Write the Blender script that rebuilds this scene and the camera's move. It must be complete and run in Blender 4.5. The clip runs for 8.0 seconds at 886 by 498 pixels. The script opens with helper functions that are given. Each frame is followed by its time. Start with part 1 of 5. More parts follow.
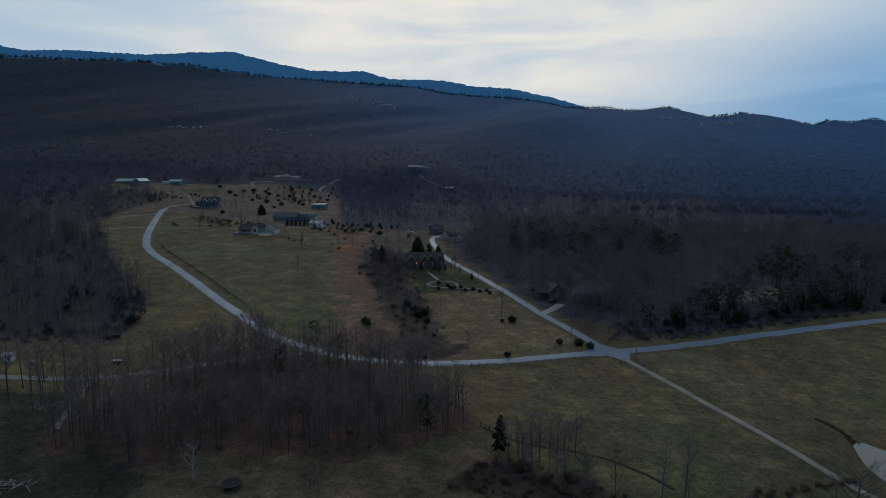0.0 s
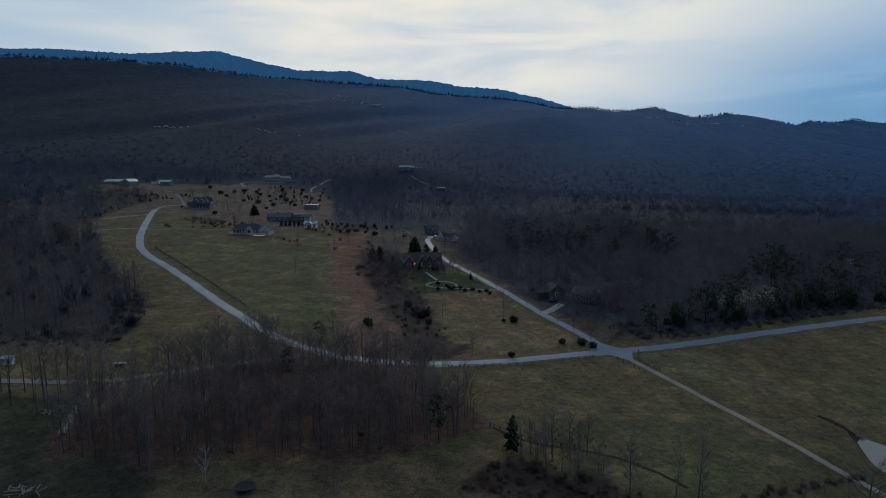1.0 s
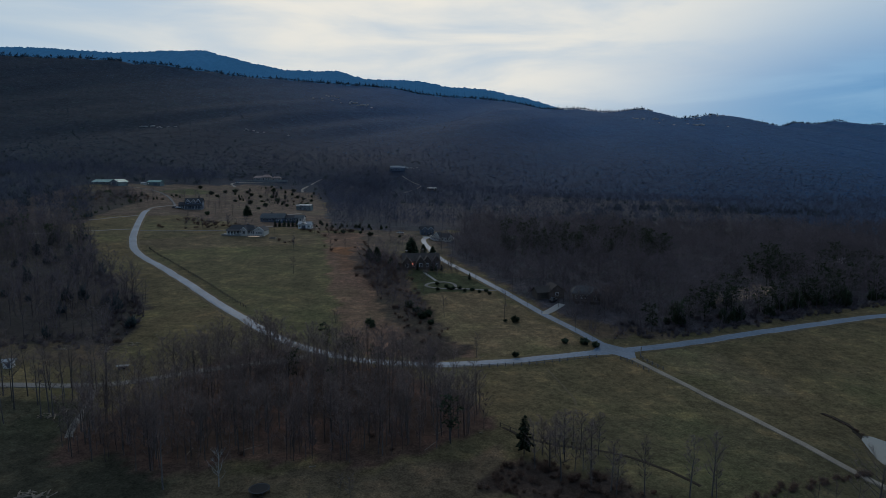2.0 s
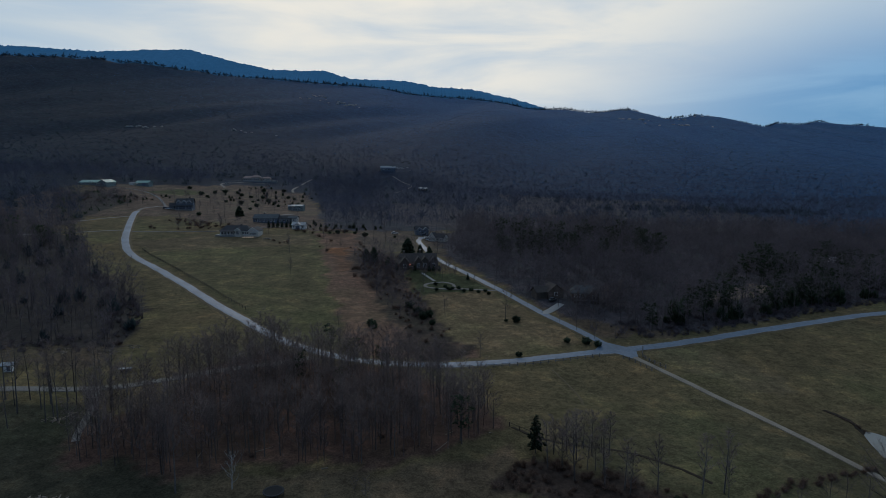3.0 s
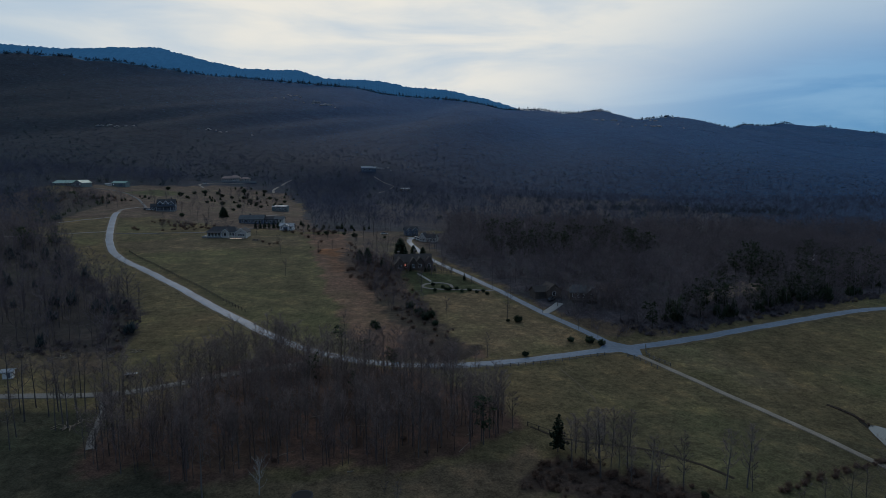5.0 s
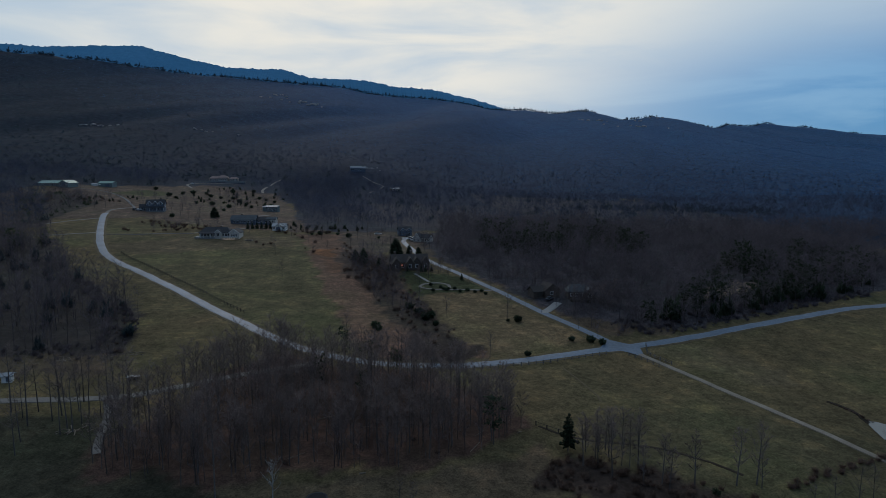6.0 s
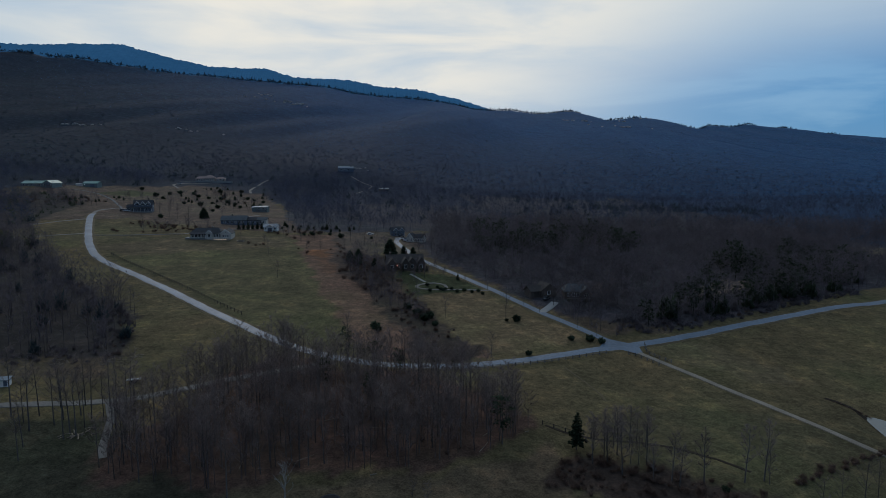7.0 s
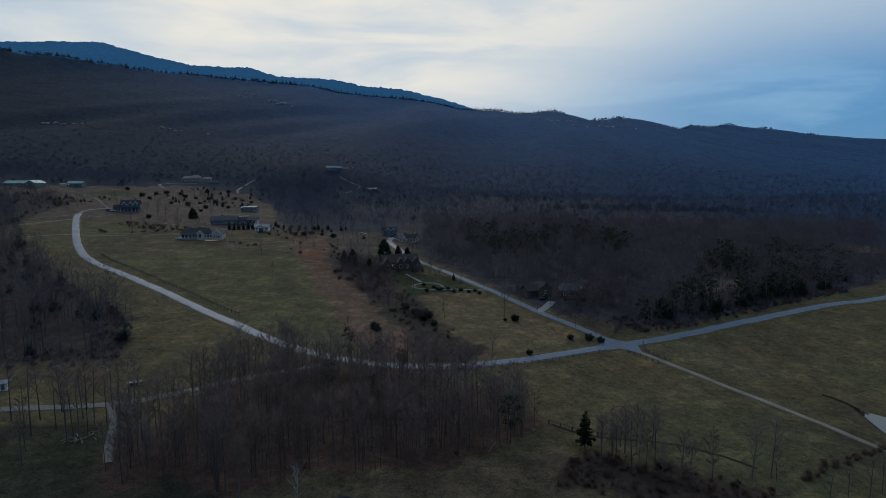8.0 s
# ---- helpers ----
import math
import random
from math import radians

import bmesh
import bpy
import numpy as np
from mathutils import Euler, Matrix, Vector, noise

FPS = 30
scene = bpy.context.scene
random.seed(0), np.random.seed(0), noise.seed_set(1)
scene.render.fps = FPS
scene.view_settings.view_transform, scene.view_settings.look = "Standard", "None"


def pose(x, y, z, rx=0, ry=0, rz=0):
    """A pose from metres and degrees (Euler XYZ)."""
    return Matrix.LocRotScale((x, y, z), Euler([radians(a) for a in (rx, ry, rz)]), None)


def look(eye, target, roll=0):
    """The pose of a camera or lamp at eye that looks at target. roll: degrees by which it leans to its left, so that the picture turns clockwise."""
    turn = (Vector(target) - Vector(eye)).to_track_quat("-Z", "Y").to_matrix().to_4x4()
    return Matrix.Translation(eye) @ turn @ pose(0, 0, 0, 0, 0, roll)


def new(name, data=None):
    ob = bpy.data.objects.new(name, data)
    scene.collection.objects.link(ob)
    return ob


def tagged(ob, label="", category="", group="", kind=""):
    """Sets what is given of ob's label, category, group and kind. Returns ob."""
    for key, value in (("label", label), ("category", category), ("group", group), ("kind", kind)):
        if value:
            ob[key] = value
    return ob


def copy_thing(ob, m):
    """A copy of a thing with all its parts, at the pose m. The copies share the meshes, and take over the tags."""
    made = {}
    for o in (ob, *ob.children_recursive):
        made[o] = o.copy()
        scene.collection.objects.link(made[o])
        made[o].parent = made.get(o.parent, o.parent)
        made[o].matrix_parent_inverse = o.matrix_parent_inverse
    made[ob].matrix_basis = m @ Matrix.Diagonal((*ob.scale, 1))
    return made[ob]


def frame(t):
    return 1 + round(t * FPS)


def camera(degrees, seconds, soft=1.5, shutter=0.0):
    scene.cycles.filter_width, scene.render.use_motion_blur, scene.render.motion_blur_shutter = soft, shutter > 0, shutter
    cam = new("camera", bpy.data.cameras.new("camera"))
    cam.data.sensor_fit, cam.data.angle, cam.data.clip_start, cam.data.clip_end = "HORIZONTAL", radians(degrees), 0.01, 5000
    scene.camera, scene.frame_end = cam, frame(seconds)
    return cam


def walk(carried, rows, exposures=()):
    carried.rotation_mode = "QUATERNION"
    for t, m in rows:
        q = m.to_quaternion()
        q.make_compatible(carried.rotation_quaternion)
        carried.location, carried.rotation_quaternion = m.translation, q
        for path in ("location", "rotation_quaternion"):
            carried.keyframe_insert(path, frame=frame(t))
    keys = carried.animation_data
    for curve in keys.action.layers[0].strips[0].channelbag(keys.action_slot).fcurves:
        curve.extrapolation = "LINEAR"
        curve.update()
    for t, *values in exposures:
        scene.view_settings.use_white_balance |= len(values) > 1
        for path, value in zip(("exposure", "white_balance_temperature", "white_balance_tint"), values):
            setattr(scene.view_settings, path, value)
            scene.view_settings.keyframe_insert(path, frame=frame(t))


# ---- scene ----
cam = camera(71.8, 8.0, soft=0.7)
METRES, EYE, TILT, LEAN, TURN = 43.0, 70.0, -7.35, 0.0, 0.0
ROWS = [
    (0.0, 0.0, 0.0, 0.0, 0.0, 0.0, -0.0),
    (0.5, -0.0622, 0.0018, 0.0012, -0.6, 0.01, 0.08),
    (1.0, -0.1245, 0.0038, 0.0023, -1.2, 0.01, 0.17),
    (1.5, -0.1872, 0.0068, 0.0035, -1.79, 0.02, 0.24),
    (3.0, -0.3752, 0.0158, 0.0067, -3.65, 0.03, 0.5),
    (3.5, -0.4375, 0.0214, 0.008, -4.27, 0.03, 0.58),
    (4.0, -0.4996, 0.0274, 0.0095, -4.89, 0.03, 0.65),
    (4.5, -0.5614, 0.0338, 0.0105, -5.51, 0.03, 0.72),
    (6.0, -0.7483, 0.0573, 0.0171, -7.48, -0.02, 0.99),
    (6.5, -0.8096, 0.0668, 0.0186, -8.2, -0.03, 1.07),
    (7.0, -0.8707, 0.0772, 0.0201, -8.92, -0.04, 1.16),
    (7.5, -0.9318, 0.0885, 0.0219, -9.65, -0.07, 1.25),
    (8.0, -0.9931, 0.1008, 0.0237, -10.39, -0.09, 1.33),
]
walk(cam, [(t, pose(0, 0, EYE, TILT, LEAN, TURN) @ pose(METRES * x, METRES * y, METRES * z, 90 + pitch, roll, yaw)) for t, x, y, z, yaw, pitch, roll in ROWS],
     exposures=[(0.0, 0.0, 6050.0, 10.0), (8.0, 0.0, 6050.0, 10.0)])

# ---- world, sun ----
world = bpy.data.worlds.new("dusk_sky")
scene.world = world
world.use_nodes = True
wt = world.node_tree
wt.nodes.clear()


def wnode(kind, **values):
    n = wt.nodes.new(kind)
    for k, v in values.items():
        n.inputs[int(k[1:])].default_value = v
    return n


def wmath(op, a, b=0.0):
    n = wt.nodes.new("ShaderNodeMath")
    n.operation = op
    for i, v in enumerate((a, b)):
        if isinstance(v, (int, float)):
            n.inputs[i].default_value = v
        else:
            wt.links.new(v, n.inputs[i])
    return n.outputs[0]


def wmap(v, a, b, c, d):
    n = wt.nodes.new("ShaderNodeMapRange")
    n.interpolation_type = "SMOOTHSTEP"
    wt.links.new(v, n.inputs[0])
    for i, k in enumerate((a, b, c, d)):
        n.inputs[i + 1].default_value = k
    return n.outputs[0]


def wmix(fac, a, b, blend="MIX"):
    n = wt.nodes.new("ShaderNodeMix")
    n.data_type, n.blend_type = "RGBA", blend
    for i, v in ((0, fac), (6, a), (7, b)):
        if isinstance(v, (int, float, tuple)):
            n.inputs[i].default_value = v
        else:
            wt.links.new(v, n.inputs[i])
    return n.outputs[2]


SUN_EL, SUN_AZ = 9.0, -4.0          # the sun stands low behind the cloud over the mountain
sky = wt.nodes.new("ShaderNodeTexSky")
sky.sky_type, sky.sun_disc = "NISHITA", False
sky.dust_density, sky.ozone_density = 0.3, 3.0
sky.sun_elevation, sky.sun_rotation = radians(SUN_EL), radians(SUN_AZ)
tc = wt.nodes.new("ShaderNodeTexCoord")
sep = wt.nodes.new("ShaderNodeSeparateXYZ")
wt.links.new(tc.outputs["Generated"], sep.inputs[0])
dx, dy, dz = sep.outputs
mapping = wt.nodes.new("ShaderNodeMapping")
mapping.inputs["Scale"].default_value = (1.0, 1.0, 5.5)
mapping.inputs["Rotation"].default_value = (0.0, radians(12), 0.0)
wt.links.new(tc.outputs["Generated"], mapping.inputs[0])
streak = wt.nodes.new("ShaderNodeTexNoise")
streak.inputs["Scale"].default_value, streak.inputs["Detail"].default_value = 3.1, 7.0
streak.inputs["Roughness"].default_value = 0.52
streak.inputs["Distortion"].default_value = 0.35
wt.links.new(mapping.outputs[0], streak.inputs["Vector"])
fine = wmath("SUBTRACT", streak.outputs[0], 0.5)
rim = wmath("SUBTRACT", wmath("MULTIPLY", dx, 0.45), wmath("MULTIPLY", wmath("MULTIPLY", dx, dx), 0.30))
edge = wmath("SUBTRACT", wmath("ADD", rim, 0.035), dz)
edge = wmath("ADD", edge, wmath("MULTIPLY", fine, 0.16))
clear = wmath("MULTIPLY", wmap(edge, -0.06, 0.10, 0.0, 1.0), wmap(dx, 0.05, 0.72, 0.15, 0.98))   # gap under the cloud deck
glow_dot = wmath("ADD", wmath("MULTIPLY", dy, 0.93), wmath("ADD", wmath("MULTIPLY", dz, 0.34), wmath("MULTIPLY", dx, 0.03)))
glow = wmap(glow_dot, -0.2, 1.0, 0.40, 1.0)
warm = wmap(glow_dot, 0.80, 1.0, 0.0, 1.0)
cool = wmix(wmap(glow_dot, -0.1, 0.85, 0.0, 1.0), (0.28, 0.45, 0.76, 1), (0.55, 0.62, 0.65, 1))
cloud = wmix(warm, cool, (0.88, 0.81, 0.68, 1))
cloud = wmix(wmap(fine, -0.22, 0.16, 0.7, 0.0), cloud, (0.40, 0.52, 0.63, 1))
cloud = wmix(1.0, cloud, glow, "MULTIPLY")
SKY_GAIN = 0.074
blue = wmix(1.0, sky.outputs[0], (SKY_GAIN * 0.90, SKY_GAIN * 1.08, SKY_GAIN * 1.34, 1), "MULTIPLY")
bank_tone = wmix(wmap(fine, -0.06, 0.14, 0.0, 1.0), (0.090, 0.265, 0.50, 1), (0.20, 0.38, 0.58, 1))
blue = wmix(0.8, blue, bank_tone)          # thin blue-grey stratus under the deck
final = wmix(clear, cloud, blue)
bg = wt.nodes.new("ShaderNodeBackground")
wt.links.new(final, bg.inputs[0])
bg.inputs[1].default_value = 1.0
wo = wt.nodes.new("ShaderNodeOutputWorld")
wt.links.new(bg.outputs[0], wo.inputs[0])

sun = new("sun", bpy.data.lights.new("sun", "SUN"))
sun.data.energy, sun.data.angle, sun.data.color = 0.5, radians(25), (1.0, 0.93, 0.84)
sun.matrix_world = look((0, 0, 0), (0.07, -math.cos(radians(24)), -math.sin(radians(24))))

# ---- materials ----
def material(name, colour, rough=0.8, vary=0.25, scale=1.0, detail_scale=9.0, second=None, bump=0.0, metal=0.0,
             attribute="", island=0.0, per_object=0.0, spec=0.3):
    """A principled material: two noises of different size shift the base colour; optional second colour, bump and random shift."""
    m = bpy.data.materials.new(name)
    m.use_nodes = True
    t = m.node_tree
    b = t.nodes["Principled BSDF"]
    b.inputs["Roughness"].default_value, b.inputs["Metallic"].default_value = rough, metal
    b.inputs["Specular IOR Level"].default_value = spec
    co = t.nodes.new("ShaderNodeTexCoord").outputs["Object"]
    if attribute:
        a = t.nodes.new("ShaderNodeVertexColor")
        a.layer_name = attribute
        base = a.outputs[0]
    else:
        rgb = t.nodes.new("ShaderNodeRGB")
        rgb.outputs[0].default_value = (*colour, 1)
        base = rgb.outputs[0]

    def noise_of(size, det):
        n = t.nodes.new("ShaderNodeTexNoise")
        n.inputs["Scale"].default_value, n.inputs["Detail"].default_value = size, det
        t.links.new(co, n.inputs["Vector"])
        return n.outputs[0]

    def mix(fac, a, c, blend):
        n = t.nodes.new("ShaderNodeMix")
        n.data_type, n.blend_type = "RGBA", blend
        for i, v in ((0, fac), (6, a), (7, c)):
            if isinstance(v, (float, int, tuple)):
                n.inputs[i].default_value = v
            else:
                t.links.new(v, n.inputs[i])
        return n.outputs[2]

    def ranged(v, a, c, lo, hi):
        n = t.nodes.new("ShaderNodeMapRange")
        t.links.new(v, n.inputs[0])
        for i, k in enumerate((a, c, lo, hi)):
            n.inputs[i + 1].default_value = k
        return n.outputs[0]

    large, small = noise_of(scale, 5.0), noise_of(scale * detail_scale, 4.0)
    if second:
        base = mix(ranged(large, 0.42, 0.62, 0.0, 0.85), base, (*second, 1), "MIX")
    base = mix(1.0, base, ranged(large, 0.25, 0.75, 1 - vary, 1 + vary), "MULTIPLY")
    base = mix(1.0, base, ranged(small, 0.25, 0.75, 1 - vary, 1 + vary), "MULTIPLY")
    if island:
        g = t.nodes.new("ShaderNodeNewGeometry")
        base = mix(1.0, base, ranged(g.outputs["Random Per Island"], 0, 1, 1 - island, 1 + island), "MULTIPLY")
    if per_object:
        o = t.nodes.new("ShaderNodeObjectInfo")
        base = mix(1.0, base, ranged(o.outputs["Random"], 0, 1, 1 - per_object, 1 + per_object), "MULTIPLY")
    t.links.new(base, b.inputs["Base Color"])
    if bump:
        bn = t.nodes.new("ShaderNodeBump")
        bn.inputs["Strength"].default_value, bn.inputs["Distance"].default_value = 0.6, bump
        t.links.new(small, bn.inputs["Height"])
        t.links.new(bn.outputs[0], b.inputs["Normal"])
    return m


def foliage(name, colour, island=0.3, per_object=0.25, thin=0.5, vary=0.25, scale=0.3):
    """Twigs or needles: a matt colour, part of the light passing through the thin pieces."""
    m = material(name, colour, 0.95, vary, scale, 7.0, island=island, per_object=per_object, spec=0.0)
    t = m.node_tree
    b = t.nodes["Principled BSDF"]
    tr = t.nodes.new("ShaderNodeBsdfTranslucent")
    t.links.new(b.inputs["Base Color"].links[0].from_socket, tr.inputs[0])
    mx = t.nodes.new("ShaderNodeMixShader")
    mx.inputs[0].default_value = thin
    t.links.new(b.outputs[0], mx.inputs[1])
    t.links.new(tr.outputs[0], mx.inputs[2])
    t.links.new(mx.outputs[0], t.nodes["Material Output"].inputs[0])
    return m


def meadow(name):
    """Pasture and soil: the zone's own colour, broken by straw and green patches and by tufts of several sizes."""
    m = bpy.data.materials.new(name)
    m.use_nodes = True
    t = m.node_tree
    b = t.nodes["Principled BSDF"]
    b.inputs["Roughness"].default_value, b.inputs["Specular IOR Level"].default_value = 0.95, 0.05
    co = t.nodes.new("ShaderNodeTexCoord").outputs["Object"]
    a = t.nodes.new("ShaderNodeVertexColor")
    a.layer_name = "tone"
    base = a.outputs[0]

    def noisy(size, det, rough=0.6):
        n = t.nodes.new("ShaderNodeTexNoise")
        n.inputs["Scale"].default_value, n.inputs["Detail"].default_value, n.inputs["Roughness"].default_value = size, det, rough
        t.links.new(co, n.inputs["Vector"])
        return n.outputs[0]

    def ranged(v, lo0, hi0, lo, hi):
        n = t.nodes.new("ShaderNodeMapRange")
        t.links.new(v, n.inputs[0])
        for i, k in enumerate((lo0, hi0, lo, hi)):
            n.inputs[i + 1].default_value = k
        return n.outputs[0]

    def mix(fac, x, y, blend):
        n = t.nodes.new("ShaderNodeMix")
        n.data_type, n.blend_type = "RGBA", blend
        for i, v in ((0, fac), (6, x), (7, y)):
            if isinstance(v, (float, int, tuple)):
                n.inputs[i].default_value = v
            else:
                t.links.new(v, n.inputs[i])
        return n.outputs[2]

    big, mid, tuftn, grain = noisy(0.028, 4.0), noisy(0.13, 6.0, 0.65), noisy(0.55, 5.0, 0.7), noisy(2.2, 3.0, 0.7)
    base = mix(ranged(mid, 0.52, 0.72, 0.0, 0.75), base, mix(1.0, base, (1.55, 1.32, 1.18, 1), "MULTIPLY"), "MIX")
    base = mix(ranged(big, 0.50, 0.68, 0.0, 0.8), base, mix(1.0, base, (0.80, 0.92, 0.80, 1), "MULTIPLY"), "MIX")
    for v, k in ((big, 0.24), (mid, 0.34), (tuftn, 0.42), (grain, 0.30)):
        base = mix(1.0, base, ranged(v, 0.28, 0.72, 1 - k, 1 + k), "MULTIPLY")
    t.links.new(base, b.inputs["Base Color"])
    bn = t.nodes.new("ShaderNodeBump")
    bn.inputs["Strength"].default_value, bn.inputs["Distance"].default_value = 0.7, 0.3
    t.links.new(tuftn, bn.inputs["Height"])
    t.links.new(bn.outputs[0], b.inputs["Normal"])
    return m


def glass_dark(name):
    m = bpy.data.materials.new(name)
    m.use_nodes = True
    b = m.node_tree.nodes["Principled BSDF"]
    b.inputs["Base Color"].default_value = (0.03, 0.035, 0.04, 1)
    b.inputs["Roughness"].default_value = 0.08
    return m


def lamp_mat(name, colour, power):
    m = bpy.data.materials.new(name)
    m.use_nodes = True
    b = m.node_tree.nodes["Principled BSDF"]
    b.inputs["Emission Color"].default_value, b.inputs["Emission Strength"].default_value = (*colour, 1), power
    return m


M_GROUND = meadow("meadow_and_soil")
M_ASPHALT = material("worn_asphalt", (0.102, 0.142, 0.192), 0.58, 0.22, 0.10, 12.0, bump=0.01)
M_SHOULDER = material("pale_shoulder", (0.24, 0.245, 0.25), 0.85, 0.25, 0.2, 12.0, bump=0.02)
M_LANE = material("dull_lane", (0.095, 0.095, 0.098), 0.85, 0.2, 0.1, 12.0, bump=0.02)
M_GRAVEL = material("pale_gravel", (0.165, 0.152, 0.135), 0.9, 0.22, 0.12, 20.0, bump=0.03)
M_TRACK = material("beige_gravel", (0.205, 0.178, 0.14), 0.9, 0.25, 0.15, 18.0, bump=0.03)
M_VERGE = material("dry_verge", (0.105, 0.085, 0.05), 0.95, 0.28, 0.2, 8.0, bump=0.05, spec=0.1)
M_CONCRETE = material("pale_concrete", (0.24, 0.24, 0.23), 0.85, 0.10, 0.3, 12.0)
M_BARK = material("grey_bark", (0.105, 0.095, 0.088), 0.95, 0.25, 0.8, 8.0, per_object=0.35, spec=0.1)
M_PALE_BARK = material("pale_bark", (0.30, 0.29, 0.27), 0.9, 0.25, 0.8, 8.0, spec=0.1)
M_TWIG = foliage("bare_twigs", (0.150, 0.124, 0.120))
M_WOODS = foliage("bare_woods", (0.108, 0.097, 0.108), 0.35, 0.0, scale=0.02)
# Tints of one bare forest: the blue is haze put into the colour.
M_HILL_HAZE = foliage("hazy_hill_woods", (0.044, 0.110, 0.220), 0.06, 0.0, thin=0.6, vary=0.18, scale=0.006)
M_HILL_LOW = foliage("faint_haze_woods", (0.046, 0.061, 0.096), 0.06, 0.0, thin=0.6, vary=0.20, scale=0.006)
# Dark tint: painted for the dimmer, less hazy left slope; crest trees too.
M_HILL_DARK = foliage("dark_hill_woods", (0.028, 0.048, 0.070), 0.06, 0.0, thin=0.6, vary=0.20, scale=0.006)
M_HILL_PINE = foliage("hill_needles", (0.040, 0.058, 0.066), 0.15, 0.0, thin=0.5, vary=0.2, scale=0.01)
# Bluer than the near woods: part of the mountain haze is coloured in.
M_MID_HAZE = foliage("hazy_foothill_woods", (0.072, 0.083, 0.122), 0.2, 0.0, scale=0.012)
M_NEEDLE = foliage("dark_needles", (0.050, 0.068, 0.044), 0.35, 0.3, 0.45)
M_SHRUB = foliage("dead_scrub", (0.125, 0.088, 0.072), 0.35, 0.3)
M_SOIL = material("dark_wet_soil", (0.030, 0.024, 0.018), 0.95, 0.3, 0.3, 8.0, spec=0.1)
M_WATER = material("pond_water", (0.03, 0.035, 0.03), 0.06, 0.1, 0.2, 9.0, bump=0.002, spec=0.5)
M_FENCE = material("weathered_wood", (0.075, 0.065, 0.055), 0.9, 0.2, 0.8, 9.0, spec=0.1)
M_PALE_FENCE = material("grey_boards", (0.16, 0.15, 0.14), 0.9, 0.2, 0.8, 9.0, spec=0.1)
M_LOG = material("cut_logs", (0.26, 0.21, 0.16), 0.9, 0.25, 0.8, 9.0, spec=0.1)
M_ROCK = material("pale_rock", (0.30, 0.29, 0.28), 0.9, 0.25, 0.15, 7.0, bump=0.2)
# Haze over the far ridge is put into blue colour and emission.
M_FAR_HAZE = material("hazy_far_ridge", (0.04, 0.07, 0.11), 1.0, 0.18, 0.004, 9.0, spec=0.0)
M_FAR_HAZE.node_tree.nodes["Principled BSDF"].inputs["Emission Color"].default_value = (0.011, 0.047, 0.102, 1)
M_FAR_HAZE.node_tree.nodes["Principled BSDF"].inputs["Emission Strength"].default_value = 1.0
M_WHITE = material("white_paint", (0.72, 0.71, 0.68), 0.6, 0.06, 0.3, 9.0)
M_CREAM = material("cream_siding", (0.52, 0.48, 0.42), 0.7, 0.07, 0.3, 9.0)
M_SLATE = material("slate_siding", (0.10, 0.122, 0.158), 0.7, 0.1, 0.3, 9.0)
M_BROWN = material("brown_stone", (0.105, 0.082, 0.066), 0.85, 0.2, 0.4, 7.0)
M_GREENISH = material("pale_green_siding", (0.15, 0.19, 0.19), 0.7, 0.08, 0.3, 9.0)
M_TAN = material("tan_stucco", (0.30, 0.25, 0.21), 0.8, 0.1, 0.3, 9.0)
M_ROOF_DARK = material("dark_shingles", (0.040, 0.042, 0.047), 0.9, 0.2, 0.4, 14.0)
M_ROOF_GREY = material("grey_shingles", (0.075, 0.085, 0.09), 0.85, 0.2, 0.4, 14.0)
M_ROOF_GREEN = material("green_metal", (0.16, 0.30, 0.26), 0.45, 0.12, 0.3, 9.0)
M_ROOF_TILE = material("clay_tiles", (0.28, 0.20, 0.175), 0.85, 0.2, 0.4, 14.0)
M_ROOF_BROWN = material("brown_shingles", (0.062, 0.052, 0.046), 0.9, 0.2, 0.4, 14.0)
M_ROOF_PALE = material("pale_metal", (0.26, 0.28, 0.29), 0.5, 0.1, 0.3, 9.0)
M_GLASS = glass_dark("window_glass")
M_LIT = lamp_mat("lit_window", (1.0, 0.55, 0.2), 0.5)
M_RED = lamp_mat("red_lamp", (1.0, 0.16, 0.05), 0.9)
M_CAR_WHITE = material("white_car_paint", (0.6, 0.6, 0.6), 0.3, 0.03, 0.5, 5.0, spec=0.5)
M_CAR_DARK = material("dark_car_paint", (0.05, 0.055, 0.065), 0.3, 0.03, 0.5, 5.0, spec=0.5)
M_TYRE = material("tyre_rubber", (0.02, 0.02, 0.02), 0.9, 0.1, 2.0, 5.0)

# ---- land ----
POND = (103.5, 129)
POLY = (-3.638, -3.333, 10.259, 0.201, 0.263, -0.928, 0.053, -0.065, 0.016)
KNOLLS = [
    (-38, 880, 70, 11.0),
    (53, 197, 38, -0.3),
    (-123, 385, 80, -0.1),
    (26, 226, 38, -0.6),
    (-8, 301, 38, -0.1),
    (58, 188, 38, -0.5),
    (-319, 624, 80, 2.3),
    (21, 189, 38, -1.5),
    (106, 142, 38, -2.4),
    (77, 116, 38, 1.9),
    (-8, 184, 38, 0.3),
    (-138, 328, 38, -1.3),
    (-1, 230, 38, -1.1),
    (44, 239, 38, 1.6),
    (157, 237, 38, 0.6),
    (-189, 492, 80, 1.6),
    (-112, 434, 80, 2.1),
    (-130, 617, 80, -4.7),
    (-195, 431, 80, -2.4),
    (-7, 286, 38, 0.3),
    (78, 357, 80, 1.9),
    (-137, 756, 80, -0.5),
    (10, 754, 80, 2.7),
    (30, 80, 38, 1.5),
]
